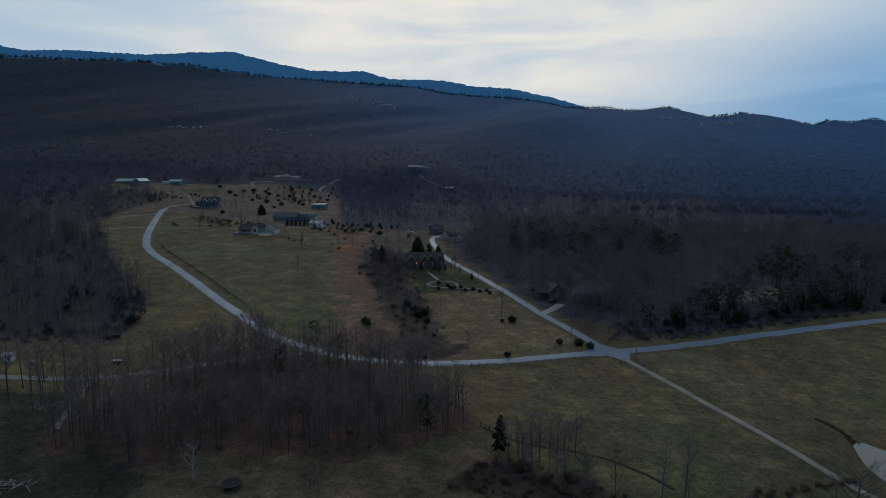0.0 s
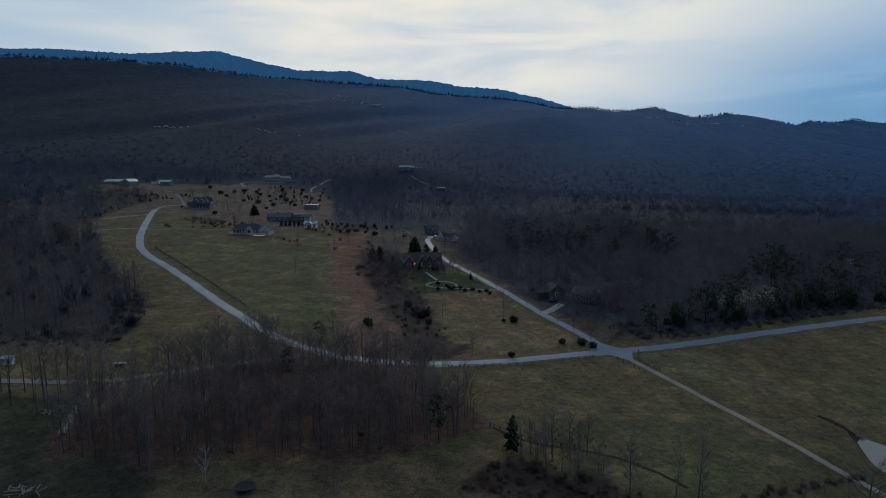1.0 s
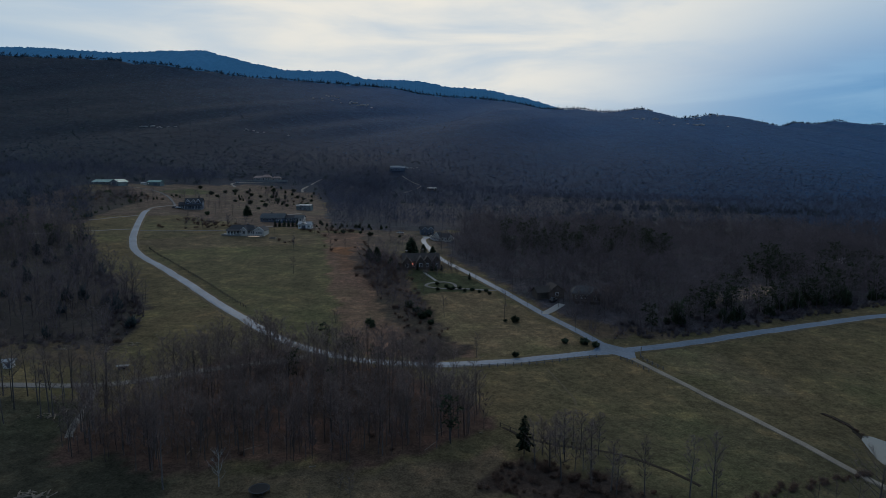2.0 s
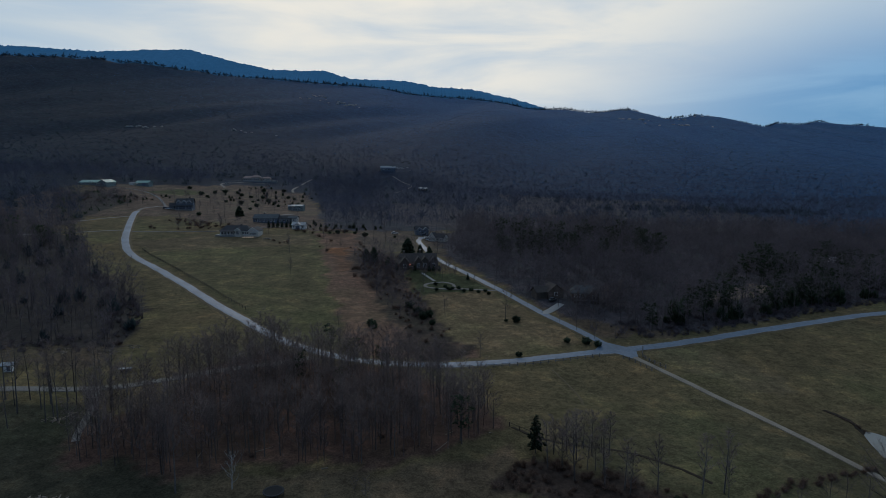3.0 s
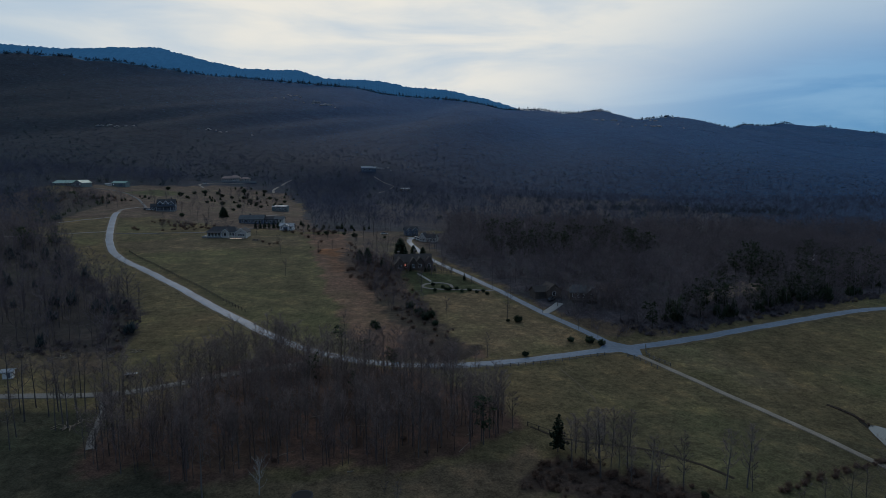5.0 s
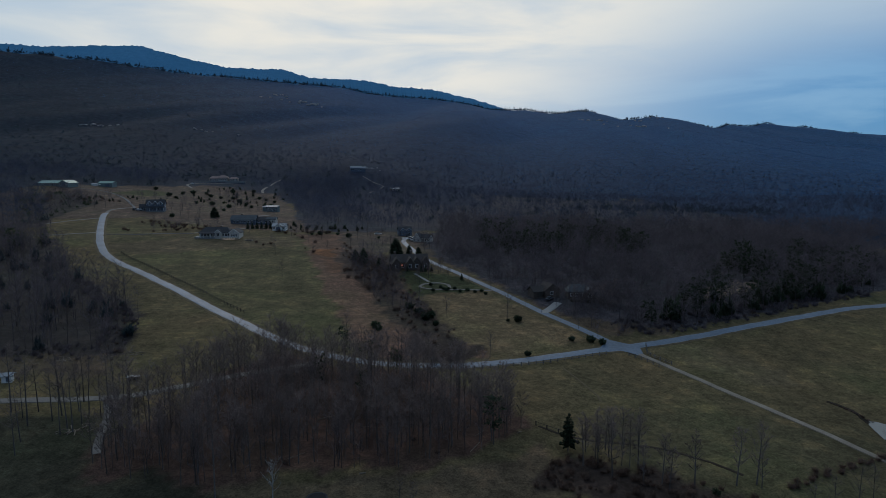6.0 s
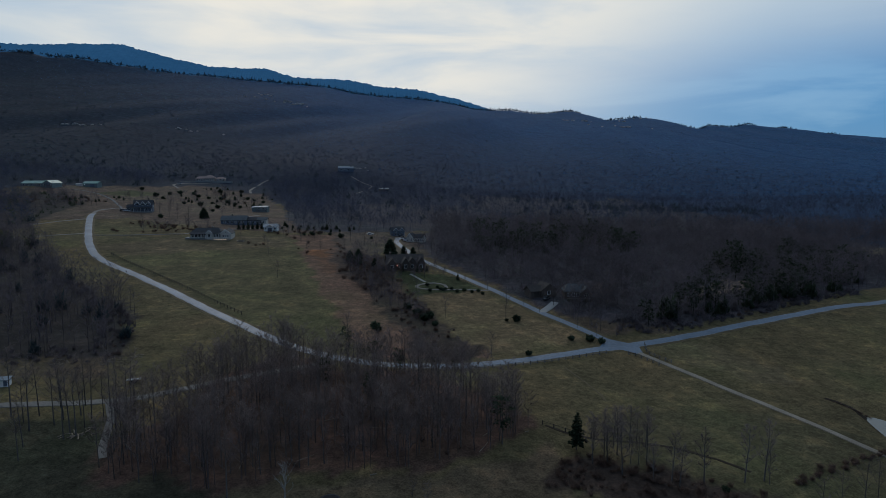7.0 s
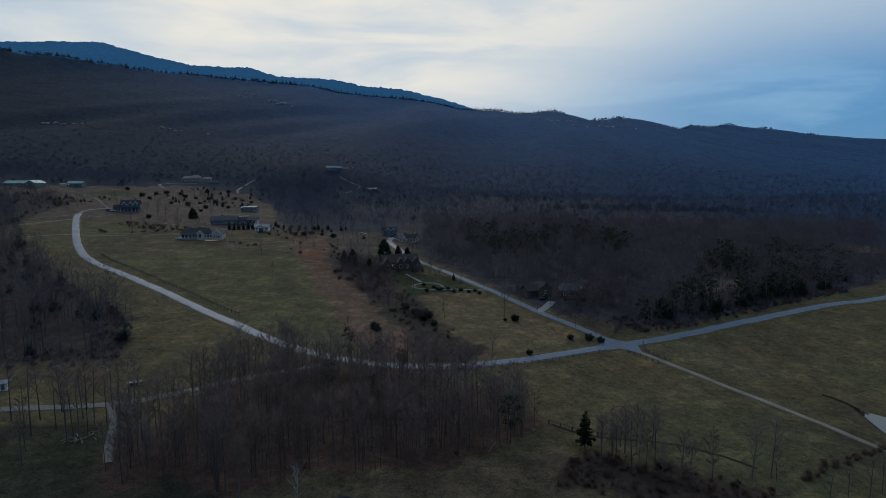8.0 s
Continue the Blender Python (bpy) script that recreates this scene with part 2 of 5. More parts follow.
RIDGE_X = (-2600, -1265, -1206, -1145, -1081, -1015, -918, -890, -801, -763, -692, -610, -559, -453, -379, -181, -97, 0, 154, 278, 382, 449, 547, 620, 763, 848, 937, 1048, 1124, 1185, 1239, 1346, 1417, 1546, 1622, 1757, 1877, 1959, 2040, 2209, 2339, 2430, 2520, 2636, 2708, 2805, 2904, 3028, 3107, 3265, 3428, 3540, 3757, 5200)
RIDGE_Z = (324, 391, 397, 398, 401, 406, 410, 404, 409, 400, 398, 390, 389, 390, 388, 388, 388, 373, 370, 373, 368, 362, 347, 348, 359, 351, 352, 368, 381, 368, 350, 338, 346, 363, 340, 335, 322, 305, 330, 325, 348, 324, 323, 333, 314, 305, 297, 303, 287, 279, 268, 247, 239, 184)
FAR_X = (-4200, -2780, -2649, -2380, -2109, -1902, -1587, -1357, -1234, -1055, -874, -690, -524, -356, 0, 215, 449, 685, 845, 966, 1200, 2400, 3804, 4417, 5200)
FAR_Z = (796, 844, 819, 824, 812, 805, 825, 830, 796, 756, 723, 718, 721, 672, 670, 632, 623, 577, 544, 507, 436, 296, 301, 326, 331)


def waves(x, y, size, seed):
    """Soft pseudo-random swell of unit height, from a few crossing sines."""
    total = 0.0
    for k in range(5):
        a = seed * 1.7 + k * 2.399
        f = (0.7 + 0.23 * k) * 2 * math.pi / size
        total = total + np.sin((x * math.cos(a) + y * math.sin(a)) * f + seed * 3.1 + k * 1.3)
    return total / 3.0


def ridge_line(x):
    return np.where(x < 1200, 2500 + 0.55 * x, 3160 + 0.2 * (x - 1200))


def ground_z(x, y):
    """Height of the ground: the tilted valley floor with its knolls, then the long wooded mountain."""
    x, y = np.asarray(x, float), np.asarray(y, float)
    u, v = np.clip(x, -420, 420) / 100, np.clip(y, 20, 800) / 100
    terms = (1 + 0 * u, u, v, u * u, u * v, v * v, v ** 3, u * v * v, u * u * v)
    z = sum(c * t for c, t in zip(POLY, terms))
    for kx, ky, r, h in KNOLLS:
        z = z + h * np.exp(-((x - kx) ** 2 + (y - ky) ** 2) / (2 * r * r))
    z = z + 0.22 * waves(x, y, 75, 1.0) + 0.08 * waves(x, y, 23, 2.0)
    foot = 735 - 0.2 * np.clip(x, -300, 0) + 0.1 * np.clip(x, 0, 2500)
    line = ridge_line(np.clip(x, -2600, 5200))
    s = np.clip((y - foot) / (line - foot), 0, 1)
    top = np.interp(x, RIDGE_X, RIDGE_Z)
    z = z + (top - z) * (0.6 * s + 0.4 * s ** 1.5)
    spur = s * (1 - s) * 4
    z = z + spur * (15 * waves(x - 0.3 * y, y * 0.12, 600, 3.0) + 2.5 * waves(x - 0.3 * y, y * 0.1, 190, 4.0))
    rough = spur * np.clip((s - 0.1) / 0.2, 0, 1)
    z = z + rough * (9 * waves(x - 0.5 * y, y * 0.15, 420, 6.0) + 4 * waves(x - 0.5 * y, y * 0.12, 150, 8.0))
    z = z - np.clip(y - line, 0, 900) * 0.28
    z = z - 1.6 * np.exp(-(((x - POND[0]) / 8.5) ** 2 + ((y - POND[1]) / 15) ** 2) ** 2)
    return z - 40 * np.clip((20 - y) / 1500, 0, 1)

# ---- helpers for meshes ----
def mesh_ob(name, verts, faces, mat, parent=None, label=""):
    me = bpy.data.meshes.new(name)
    me.from_pydata([tuple(v) for v in verts], [], [tuple(f) for f in faces])
    me.materials.append(mat)
    ob = new(name, me)
    if parent:
        ob.parent = parent
    if label:
        ob["label"] = label
    return ob


def quick_mesh(name, verts, tris, mat):
    """A large mesh of triangles from arrays."""
    me = bpy.data.meshes.new(name)
    n, k = len(verts), len(tris)
    me.vertices.add(n)
    me.vertices.foreach_set("co", np.asarray(verts, np.float32).ravel())
    me.loops.add(k * 3)
    me.loops.foreach_set("vertex_index", np.asarray(tris, np.int32).ravel())
    me.polygons.add(k)
    me.polygons.foreach_set("loop_start", np.arange(0, k * 3, 3, dtype=np.int32))
    me.polygons.foreach_set("loop_total", np.full(k, 3, np.int32))
    me.materials.append(mat)
    me.update(calc_edges=True)
    return new(name, me)


def inside(px, py, poly):
    """Which of the points lie in the polygon."""
    hit = np.zeros(np.shape(px), bool)
    for (x0, y0), (x1, y1) in zip(poly, poly[1:] + poly[:1]):
        if y0 != y1:
            cross = (y0 > py) != (y1 > py)
            hit ^= cross & (px < (x1 - x0) * (py - y0) / (y1 - y0) + x0)
    return hit


def smooth_line(points, step):
    """Points every few metres along a smooth curve through the given ones."""
    p = [np.array(q, float) for q in points]
    p = [2 * p[0] - p[1]] + p + [2 * p[-1] - p[-2]]
    out = []
    for a, b, c, d in zip(p, p[1:], p[2:], p[3:]):
        n = max(2, int(np.linalg.norm(c - b) / step))
        for i in range(n):
            t = i / n
            out.append(0.5 * ((2 * b) + (c - a) * t + (2 * a - 5 * b + 4 * c - d) * t * t + (3 * b - a - 3 * c + d) * t ** 3))
    out.append(p[-2])
    return np.array(out)


def gz(x, y):
    return float(ground_z(x, y))


# ---- roads in plan ----
MAIN = [(330, 290), (212, 243.5), (172, 232), (140, 221.5), (110, 211.5), (80, 202), (57, 196), (34, 191), (12, 185.6), (-8, 181.6), (-25, 181.5), (-40, 187), (-56, 199),
        (-74, 219), (-103, 256), (-129, 291), (-160.9, 332.3), (-175.4, 360.0), (-185.9, 385.4), (-202.1, 428.9), (-214.8, 465.1), (-219.0, 481.4)]
UPPER = [(-212, 518), (-218, 533), (-241, 578), (-264, 608), (-288, 623), (-303, 617)]
MIDDLE = [(54, 196), (47.5, 212), (40, 228), (31.7, 248), (19.8, 278), (1.8, 324), (-4, 355), (-7, 380), (-4, 393)]
FARM = [(58.6, 189.6), (64, 177), (72, 157), (78, 141), (83, 124), (88, 108), (93, 80)]
LOW = [(-160, 158), (-119, 159), (-96, 160), (-82, 165), (-70, 172), (-58, 177), (-44, 184)]
PATH_GRAVEL = [(-96, 159), (-92, 148), (-90.5, 140), (-88.4, 133)]
SIDE_ONE = [(-193, 400), (-204, 393), (-223, 380), (-250, 366)]
SIDE_TWO = [(-215, 458), (-226, 446), (-236, 430)]
LANE_A = [(-186, 394), (-163, 397), (-137, 401)]
CIRCLE = [(24, 262), (11.5, 265.5), (4, 266), (-3.5, 267.5), (-7, 270.5), (-5, 275), (1.5, 277), (6, 273), (6, 268)]
WALKWAY = [(-7.4, 293), (-2.1, 279)]
BRANCH = [(38, 232), (42.7, 237), (48, 244)]
LANE_E = [(-137, 401), (-112, 420), (-95, 425), (-78, 418)]
LANE_E_UP = [(-112, 455), (-118, 480), (-105, 500)]
TRACK_HILL = [(-140, 700), (-144, 726), (-140, 768), (-132, 790)]
TERRACE = [(-215, 700), (-228, 735), (-215, 757), (-182, 768)]
HILL_LANE = [(-26, 712), (-14, 738), (-6, 758), (-16, 772), (-30, 800)]

# ---- zones of the ground ----
GREEN = [(-220, 470), (-150, 385), (-137, 395), (-75, 398), (-60, 345), (-50, 270), (-36, 200), (-40, 190), (-74, 222), (-155, 332)]
BROWN = [(-72, 400), (-40, 405), (-24, 330), (-12, 258), (3, 206), (8, 188), (-23, 184), (-35, 200), (-49, 269), (-62, 345)]
ORANGE = [(-59, 352), (-48, 355), (-45, 338), (-49, 331), (-56, 334)]
FIELD_B = [(-9, 258), (19, 263), (46, 203), (8, 190), (-3, 222)]
LAWN = [(-14, 300), (14, 290), (24, 264), (-8, 258), (-14, 275)]
GROVE = [(-62, 118), (-45, 127), (-31, 123), (-10, 128), (6, 138), (6, 152), (-12, 176), (-36, 180), (-56, 190), (-72, 176), (-78, 152), (-92, 141), (-87, 126)]
LEFT_WOODS = [(-330, 150), (-330, 430), (-250, 395), (-205, 372), (-186, 338), (-158, 288), (-117, 240), (-107, 215), (-104, 187), (-136, 184), (-200, 180)]
RIGHT_WOODS = [(50, 207), (80, 209), (110, 219), (150, 236), (200, 256), (330, 310), (700, 420), (900, 760), (-60, 760), (-80, 600), (-40, 470), (20, 425), (7, 400), (6.5, 335), (24, 285), (37, 250), (46, 228)]
WOODS_FLOOR = [(-66, 416), (-86, 500), (-88, 555), (-104, 640), (-122, 700), (-135, 770), (-40, 770), (-60, 600), (-30, 470), (20, 440), (10, 424), (-28, 418)]
LANE_WOODS = [(-316, 549), (-303, 585), (-283, 590), (-246, 535), (-245, 504), (-241, 455), (-238, 425), (-250, 426)]
UP_WOODS = [(-600, 380), (-250, 395), (-232, 420), (-240, 445), (-300, 560), (-340, 610), (-700, 620)]
BACK_WOODS = [(-700, 620), (-345, 642), (-300, 668), (-262, 676), (-236, 702), (-236, 758), (-215, 800), (-175, 800), (-155, 745), (-125, 695), (-60, 740), (-40, 800), (-200, 900), (-900, 850)]
FAR_FIELD = [(296, 352), (345, 342), (352, 372), (305, 380)]
CLEARING = [(112, 246), (150, 262), (170, 275), (150, 278), (118, 262)]
HOUSE_YARD = [(-330, 640), (-300, 560), (-238, 450), (-190, 465), (-120, 420), (-60, 408), (-45, 425), (-80, 500), (-100, 600), (-125, 690), (-200, 740), (-260, 680)]
THICKET = [(1, 114), (8, 124), (16, 126), (26, 120), (38, 110), (46, 104), (20, 100)]


def tones(x, y):
    """The soil and grass colours of the plain, zone by zone, with ragged borders; haze tints on the mountain slope."""
    wx, wy = x + 2.2 * waves(x, y, 17, 5.0), y + 2.6 * waves(x, y, 19, 6.0)
    c = np.empty(x.shape + (3,))
    c[:] = (0.104, 0.084, 0.044)
    swell = waves(x, y, 60, 7.0)[..., None]
    c += swell * np.array((0.010, 0.004, 0.002))

    def lay(poly, colour):
        c[inside(wx, wy, poly)] = colour

    lay([(-60, 100), (-60, 130), (-100, 150), (-140, 150), (-140, 60), (-60, 60)], (0.044, 0.042, 0.028))
    lay([(-60, 60), (-60, 122), (-30, 121), (0, 126), (8, 134), (4, 112), (20, 60)], (0.098, 0.074, 0.047))
    lay([(26, 128), (36, 124), (46, 114), (50, 106), (30, 104), (24, 122)], (0.118, 0.092, 0.054))
    lay([(64, 196), (70, 178), (90, 160), (100, 165), (90, 190), (80, 199)], (0.115, 0.092, 0.052))
    lay(HOUSE_YARD, (0.104, 0.076, 0.058))
    lay([(-265, 600), (-230, 600), (-215, 640), (-245, 660)], (0.070, 0.074, 0.036))
    lay(GREEN, (0.094, 0.082, 0.042))
    lay([(-175, 360), (-137, 392), (-75, 396), (-66, 360), (-100, 355), (-150, 340)], (0.108, 0.085, 0.050))
    lay(BROWN, (0.140, 0.086, 0.060))
    lay([(-20, 258), (-12, 258), (5, 206), (6, 190), (-6, 190), (-12, 215), (-22, 240)], (0.052, 0.040, 0.032))
    lay([(-17, 190), (-11, 192), (-12, 200), (-18, 199)], (0.13, 0.10, 0.066))
    lay([(-48, 300), (-30, 300), (-26, 370), (-40, 375)], (0.060, 0.046, 0.038))
    lay([(-48, 349), (-20, 335), (-16, 276), (-10, 240), (-4, 218), (4, 188), (-12, 184), (-16, 205), (-22, 229), (-31, 270), (-42, 293)], (0.066, 0.049, 0.040))
    lay([(-11, 216), (-4, 217), (4, 188), (-11, 184), (-20, 202)], (0.046, 0.035, 0.030))
    lay(ORANGE, (0.165, 0.080, 0.040))
    lay([(-53, 330), (-46, 328), (-42, 296), (-46, 290), (-50, 306)], (0.125, 0.072, 0.046))
    lay(FIELD_B, (0.140, 0.104, 0.058))
    lay([(-42, 345), (8, 340), (12, 425), (-48, 428)], (0.092, 0.070, 0.054))
    lay([(2, 400), (4, 335), (22, 283), (34, 250), (48, 215), (56, 206), (62, 222), (42, 262), (22, 330), (16, 400)], (0.080, 0.061, 0.048))
    lay(LAWN, (0.050, 0.057, 0.028))
    lay(GROVE, (0.088, 0.055, 0.042))
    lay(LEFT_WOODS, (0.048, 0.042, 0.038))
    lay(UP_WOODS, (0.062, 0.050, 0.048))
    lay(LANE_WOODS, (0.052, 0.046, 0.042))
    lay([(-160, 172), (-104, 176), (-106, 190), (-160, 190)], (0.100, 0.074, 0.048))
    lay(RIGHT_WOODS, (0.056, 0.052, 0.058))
    lay(CLEARING, (0.15, 0.115, 0.088))
    lay(FAR_FIELD, (0.13, 0.11, 0.075))
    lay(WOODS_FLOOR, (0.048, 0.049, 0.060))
    lay([(44, 208), (80, 206), (82, 212), (56, 222), (46, 226)], (0.095, 0.072, 0.050))
    # Greener near pasture, painted darker to stand in for lens vignetting.
    lay([(18, 100), (95, 100), (96, 128), (80, 140), (40, 150), (26, 140)], (0.082, 0.072, 0.039))
    lay(THICKET, (0.050, 0.037, 0.030))
    wood = (y > 735 - 0.2 * np.clip(x, -300, 0) + 0.1 * np.clip(x, 0, 2500)) & ~inside(wx, wy, HOUSE_YARD)
    wood |= (y > 628) & (x < 100) & ~inside(wx, wy, HOUSE_YARD)
    wood |= ((x < -330) & (y > 150)) | ((x > 330) & (y > 300))
    # Haze put into slope colour: bluer with distance and towards the right.
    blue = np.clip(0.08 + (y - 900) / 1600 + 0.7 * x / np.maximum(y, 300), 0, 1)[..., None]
    # Left slope painted darker for its thinner haze and dimmer light.
    left_dark = np.clip(-x / np.maximum(y, 300) * 2.4 - 0.15, 0, 1)[..., None]
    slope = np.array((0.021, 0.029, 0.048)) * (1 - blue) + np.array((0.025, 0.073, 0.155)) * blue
    slope = slope * (1 - 0.75 * left_dark) + np.array((0.017, 0.029, 0.040)) * 0.75 * left_dark
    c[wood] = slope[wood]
    return np.clip(c, 0.02, 0.5)


def spaced(lo, hi, step, reach_lo, reach_hi, rate=1.07):
    mid = list(np.arange(lo, hi + step, step))
    out, s, v = [], step, hi + step
    while v < reach_hi:
        s = min(s * rate, 48)
        v += s
        out.append(v)
    left, s, v = [], step, lo
    while v > reach_lo:
        s = min(s * rate, 48)
        v -= s
        left.append(v)
    return np.array(left[::-1] + mid + out)


gx = spaced(-250, 190, 2.4, -4700, 4900)
gy = spaced(85, 480, 2.4, -1500, 4300)
XX, YY = np.meshgrid(gx, gy)
ZZ = ground_z(XX, YY)
nx, ny = len(gx), len(gy)
gi = np.arange(nx * ny).reshape(ny, nx)
a, b, c, d = gi[:-1, :-1].ravel(), gi[:-1, 1:].ravel(), gi[1:, 1:].ravel(), gi[1:, :-1].ravel()
ground = quick_mesh("ground", np.stack([XX.ravel(), YY.ravel(), ZZ.ravel()], 1),
                    np.concatenate([np.stack([a, b, c], 1), np.stack([a, c, d], 1)]), M_GROUND)
ground.data.polygons.foreach_set("use_smooth", np.ones(len(ground.data.polygons), bool))
tone = ground.data.color_attributes.new("tone", "FLOAT_COLOR", "POINT")
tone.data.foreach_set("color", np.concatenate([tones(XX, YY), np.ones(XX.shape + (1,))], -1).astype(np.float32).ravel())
tagged(ground, "dry winter pasture, leaf litter and wooded mountain slope", "ground", kind="structure")

# far ridge beyond the mountain, its haze put into blue colour and glow
fx = np.arange(-4600, 5300, 7.0)
fz = np.interp(fx, FAR_X, FAR_Z) + 2.5 * waves(fx, fx * 0, 90, 1.3) + 1.8 * waves(fx, fx * 0, 33, 2.3) + 5.0 * np.random.default_rng(5).random(len(fx)) ** 2
fv, ff = [], []
for k, (back, drop) in enumerate(((0, 0), (-160, 90), (-420, 260), (-800, 480), (260, 200))):
    for x, z in zip(fx, fz):
        fv.append((x, 4250 + 0.1 * x + back + (drop * 0.15 * math.sin(x / 210.0)), z - drop))
n = len(fx)
for k, (p, q) in enumerate(((3, 2), (2, 1), (1, 0), (0, 4))):
    for i in range(n - 1):
        ff.append((p * n + i, p * n + i + 1, q * n + i + 1, q * n + i))
far_ridge = mesh_ob("backdrop", fv, ff, M_FAR_HAZE)
tagged(far_ridge, "distant wooded ridge behind the mountain, haze painted in as blue glow", "ridge", kind="structure")


def ribbon(name, points, width, mat, label, lift=0.14, step=3.0, ragged=0.0, kind="structure", category="road"):
    """A road laid on the ground, crowned in the middle, with edges that run into the soil."""
    line = smooth_line(points, step)
    t = np.gradient(line, axis=0)
    t /= np.linalg.norm(t, axis=1)[:, None]
    nrm = np.stack([-t[:, 1], t[:, 0]], 1)
    rows = ((-0.56, -0.25), (-0.5, 0.0), (-0.25, 0.03), (0.0, 0.05), (0.25, 0.03), (0.5, 0.0), (0.56, -0.25))
    verts, faces = [], []
    for i, (p, q) in enumerate(zip(line, nrm)):
        for s, h in rows:
            w = width * s * (1 + ragged * math.sin(i * 1.7 + s * 9) * math.sin(i * 0.61))
            x, y = p + q * w
            verts.append((x, y, gz(x, y) + lift + h))
    m = len(rows)
    for i in range(len(line) - 1):
        for k in range(m - 1):
            faces.append((i * m + k + 1, i * m + k, (i + 1) * m + k, (i + 1) * m + k + 1))
    ob = mesh_ob(name, verts, faces, mat)
    return tagged(ob, label, category, kind=kind)


ribbon("road_verge", MAIN, 6.2, M_VERGE, "dry grass verge along the country road", 0.07, ragged=0.12, category="verge")
ribbon("road_shoulder", MAIN, 3.9, M_SHOULDER, "pale gravel shoulder edging the country road", 0.11, ragged=0.10, category="shoulder")
ribbon("road", MAIN, 3.5, M_ASPHALT, "worn grey asphalt country road with a long bend", 0.16)
ribbon("road", MIDDLE, 3.0, M_ASPHALT, "narrow grey lane lined with young trees", 0.17)
ribbon("road", [(-218.2, 478.4), (-221.7, 494.2), (-221.2, 503.7), (-217.4, 510.9), (-213.5, 518.0), (-200, 511)], 2.4, M_GRAVEL, "pale drive turning off to the slate house", 0.13)
ribbon("road", UPPER, 2.0, M_LANE, "narrow asphalt lane climbing to the barns", 0.15)
ribbon("road_verge", MIDDLE, 5.6, M_VERGE, "dry brown verge along the narrow lane", 0.07, ragged=0.15, category="verge")
ribbon("farm_track", FARM, 2.0, M_TRACK, "straight pale gravel farm track across the pasture", 0.18, ragged=0.06, category="track")
ribbon("farm_track", LOW, 2.5, M_GRAVEL, "gravel drive behind the bare grove", 0.15, ragged=0.08, category="track")
ribbon("farm_track", PATH_GRAVEL, 1.6, M_GRAVEL, "short pale gravel turnout at the grove's edge", 0.12, ragged=0.25, category="track")
for pts, w in ((SIDE_ONE, 2.0), (SIDE_TWO, 2.0), (LANE_E, 2.0), (LANE_E_UP, 4.0), (TRACK_HILL, 2.6), (TERRACE, 2.6), (HILL_LANE, 1.4)):
    ribbon("driveway", pts, w, M_GRAVEL, "pale gravel driveway through dry grass", 0.14, ragged=0.1, category="driveway")
ribbon("driveway", LANE_A, 1.8, M_LANE, "dull gravel lane to the cream house", 0.13, ragged=0.15, category="driveway")
ribbon("driveway", CIRCLE, 1.4, M_GRAVEL, "curved pale driveway in front of the stone house", 0.14, category="driveway")
ribbon("driveway", BRANCH, 3.0, M_CONCRETE, "pale driveway branching off the lane", 0.18, category="driveway")
ribbon("driveway", [(-7, 391.5), (2, 392.5), (13, 391)], 7.0, M_CONCRETE, "pale parking area before the grey houses", 0.12, ragged=0.1, category="driveway")
ribbon("walkway", WALKWAY, 1.3, M_CONCRETE, "pale straight walkway to the house door", 0.14, category="path")
# flared mouth where the track and the lane meet the road
fan, ffan = [], []
for (mx, my) in ((51.0, 200.5), (46.5, 194.8), (54, 192.6), (57.5, 188.6), (59.8, 189.4), (61.5, 196.5), (57.2, 199.2), (53.3, 202)):
    fan.append((mx, my, gz(mx, my) + 0.15))
fan.append((55, 195.6, gz(55, 195.6) + 0.20))
junction = mesh_ob("road_junction", fan, [(i, (i + 1) % 8, 8) for i in range(8)], M_ASPHALT)
tagged(junction, "worn asphalt patch where lane, road and track meet", "road", kind="structure")

ribbon("ditch", [(9.6, 140.5), (13.7, 136), (20, 132), (26, 130.5), (34, 127.5), (41, 121), (46, 114)], 0.9, M_SOIL, "narrow dark ditch winding through the pasture", 0.03, 1.5, 0.4, category="ditch")
ribbon("ditch", [(97.2, 153), (98.6, 150.5), (100, 147), (99.6, 143), (99.3, 140)], 1.5, M_SOIL, "dark eroded bank leading to the pond", 0.05, 1.0, 0.4, category="ditch")
ribbon("ditch", [(29, 180), (30.5, 170), (31.5, 160), (31, 154)], 0.7, M_VERGE, "faint worn line across the pasture", 0.03, 1.5, 0.4, category="ditch")
# pond
POND_EDGE = [(99.5, 141.8), (102.0, 141.4), (104.6, 137.0), (109, 132), (112, 124), (108, 117), (99, 116), (94, 121), (93.7, 126), (96.0, 133.5), (98.2, 139)]
pv = smooth_line(POND_EDGE + POND_EDGE[:1], 1.0)[:-1]
pond = mesh_ob("water", [(x, y, 4.25) for x, y in pv], [tuple(range(len(pv)))], M_WATER)
tagged(pond, "still farm pond mirroring the pale sky", "pond", kind="structure")

# ---- trees ----
def tube(verts, tris, p0, p1, r0, r1, sides):
    """A tapered limb between two points."""
    axis = p1 - p0
    u = np.cross(axis, (0.3, 0.9, 0.2))
    u /= np.linalg.norm(u) + 1e-9
    w = np.cross(axis, u)
    w /= np.linalg.norm(w) + 1e-9
    base = len(verts)
    for p, r in ((p0, r0), (p1, r1)):
        for k in range(sides):
            a = k * math.tau / sides
            verts.append(p + r * (math.cos(a) * u + math.sin(a) * w))
    for k in range(sides):
        j = (k + 1) % sides
        tris.append((base + k, base + j, base + sides + j))
        tris.append((base + k, base + sides + j, base + sides + k))


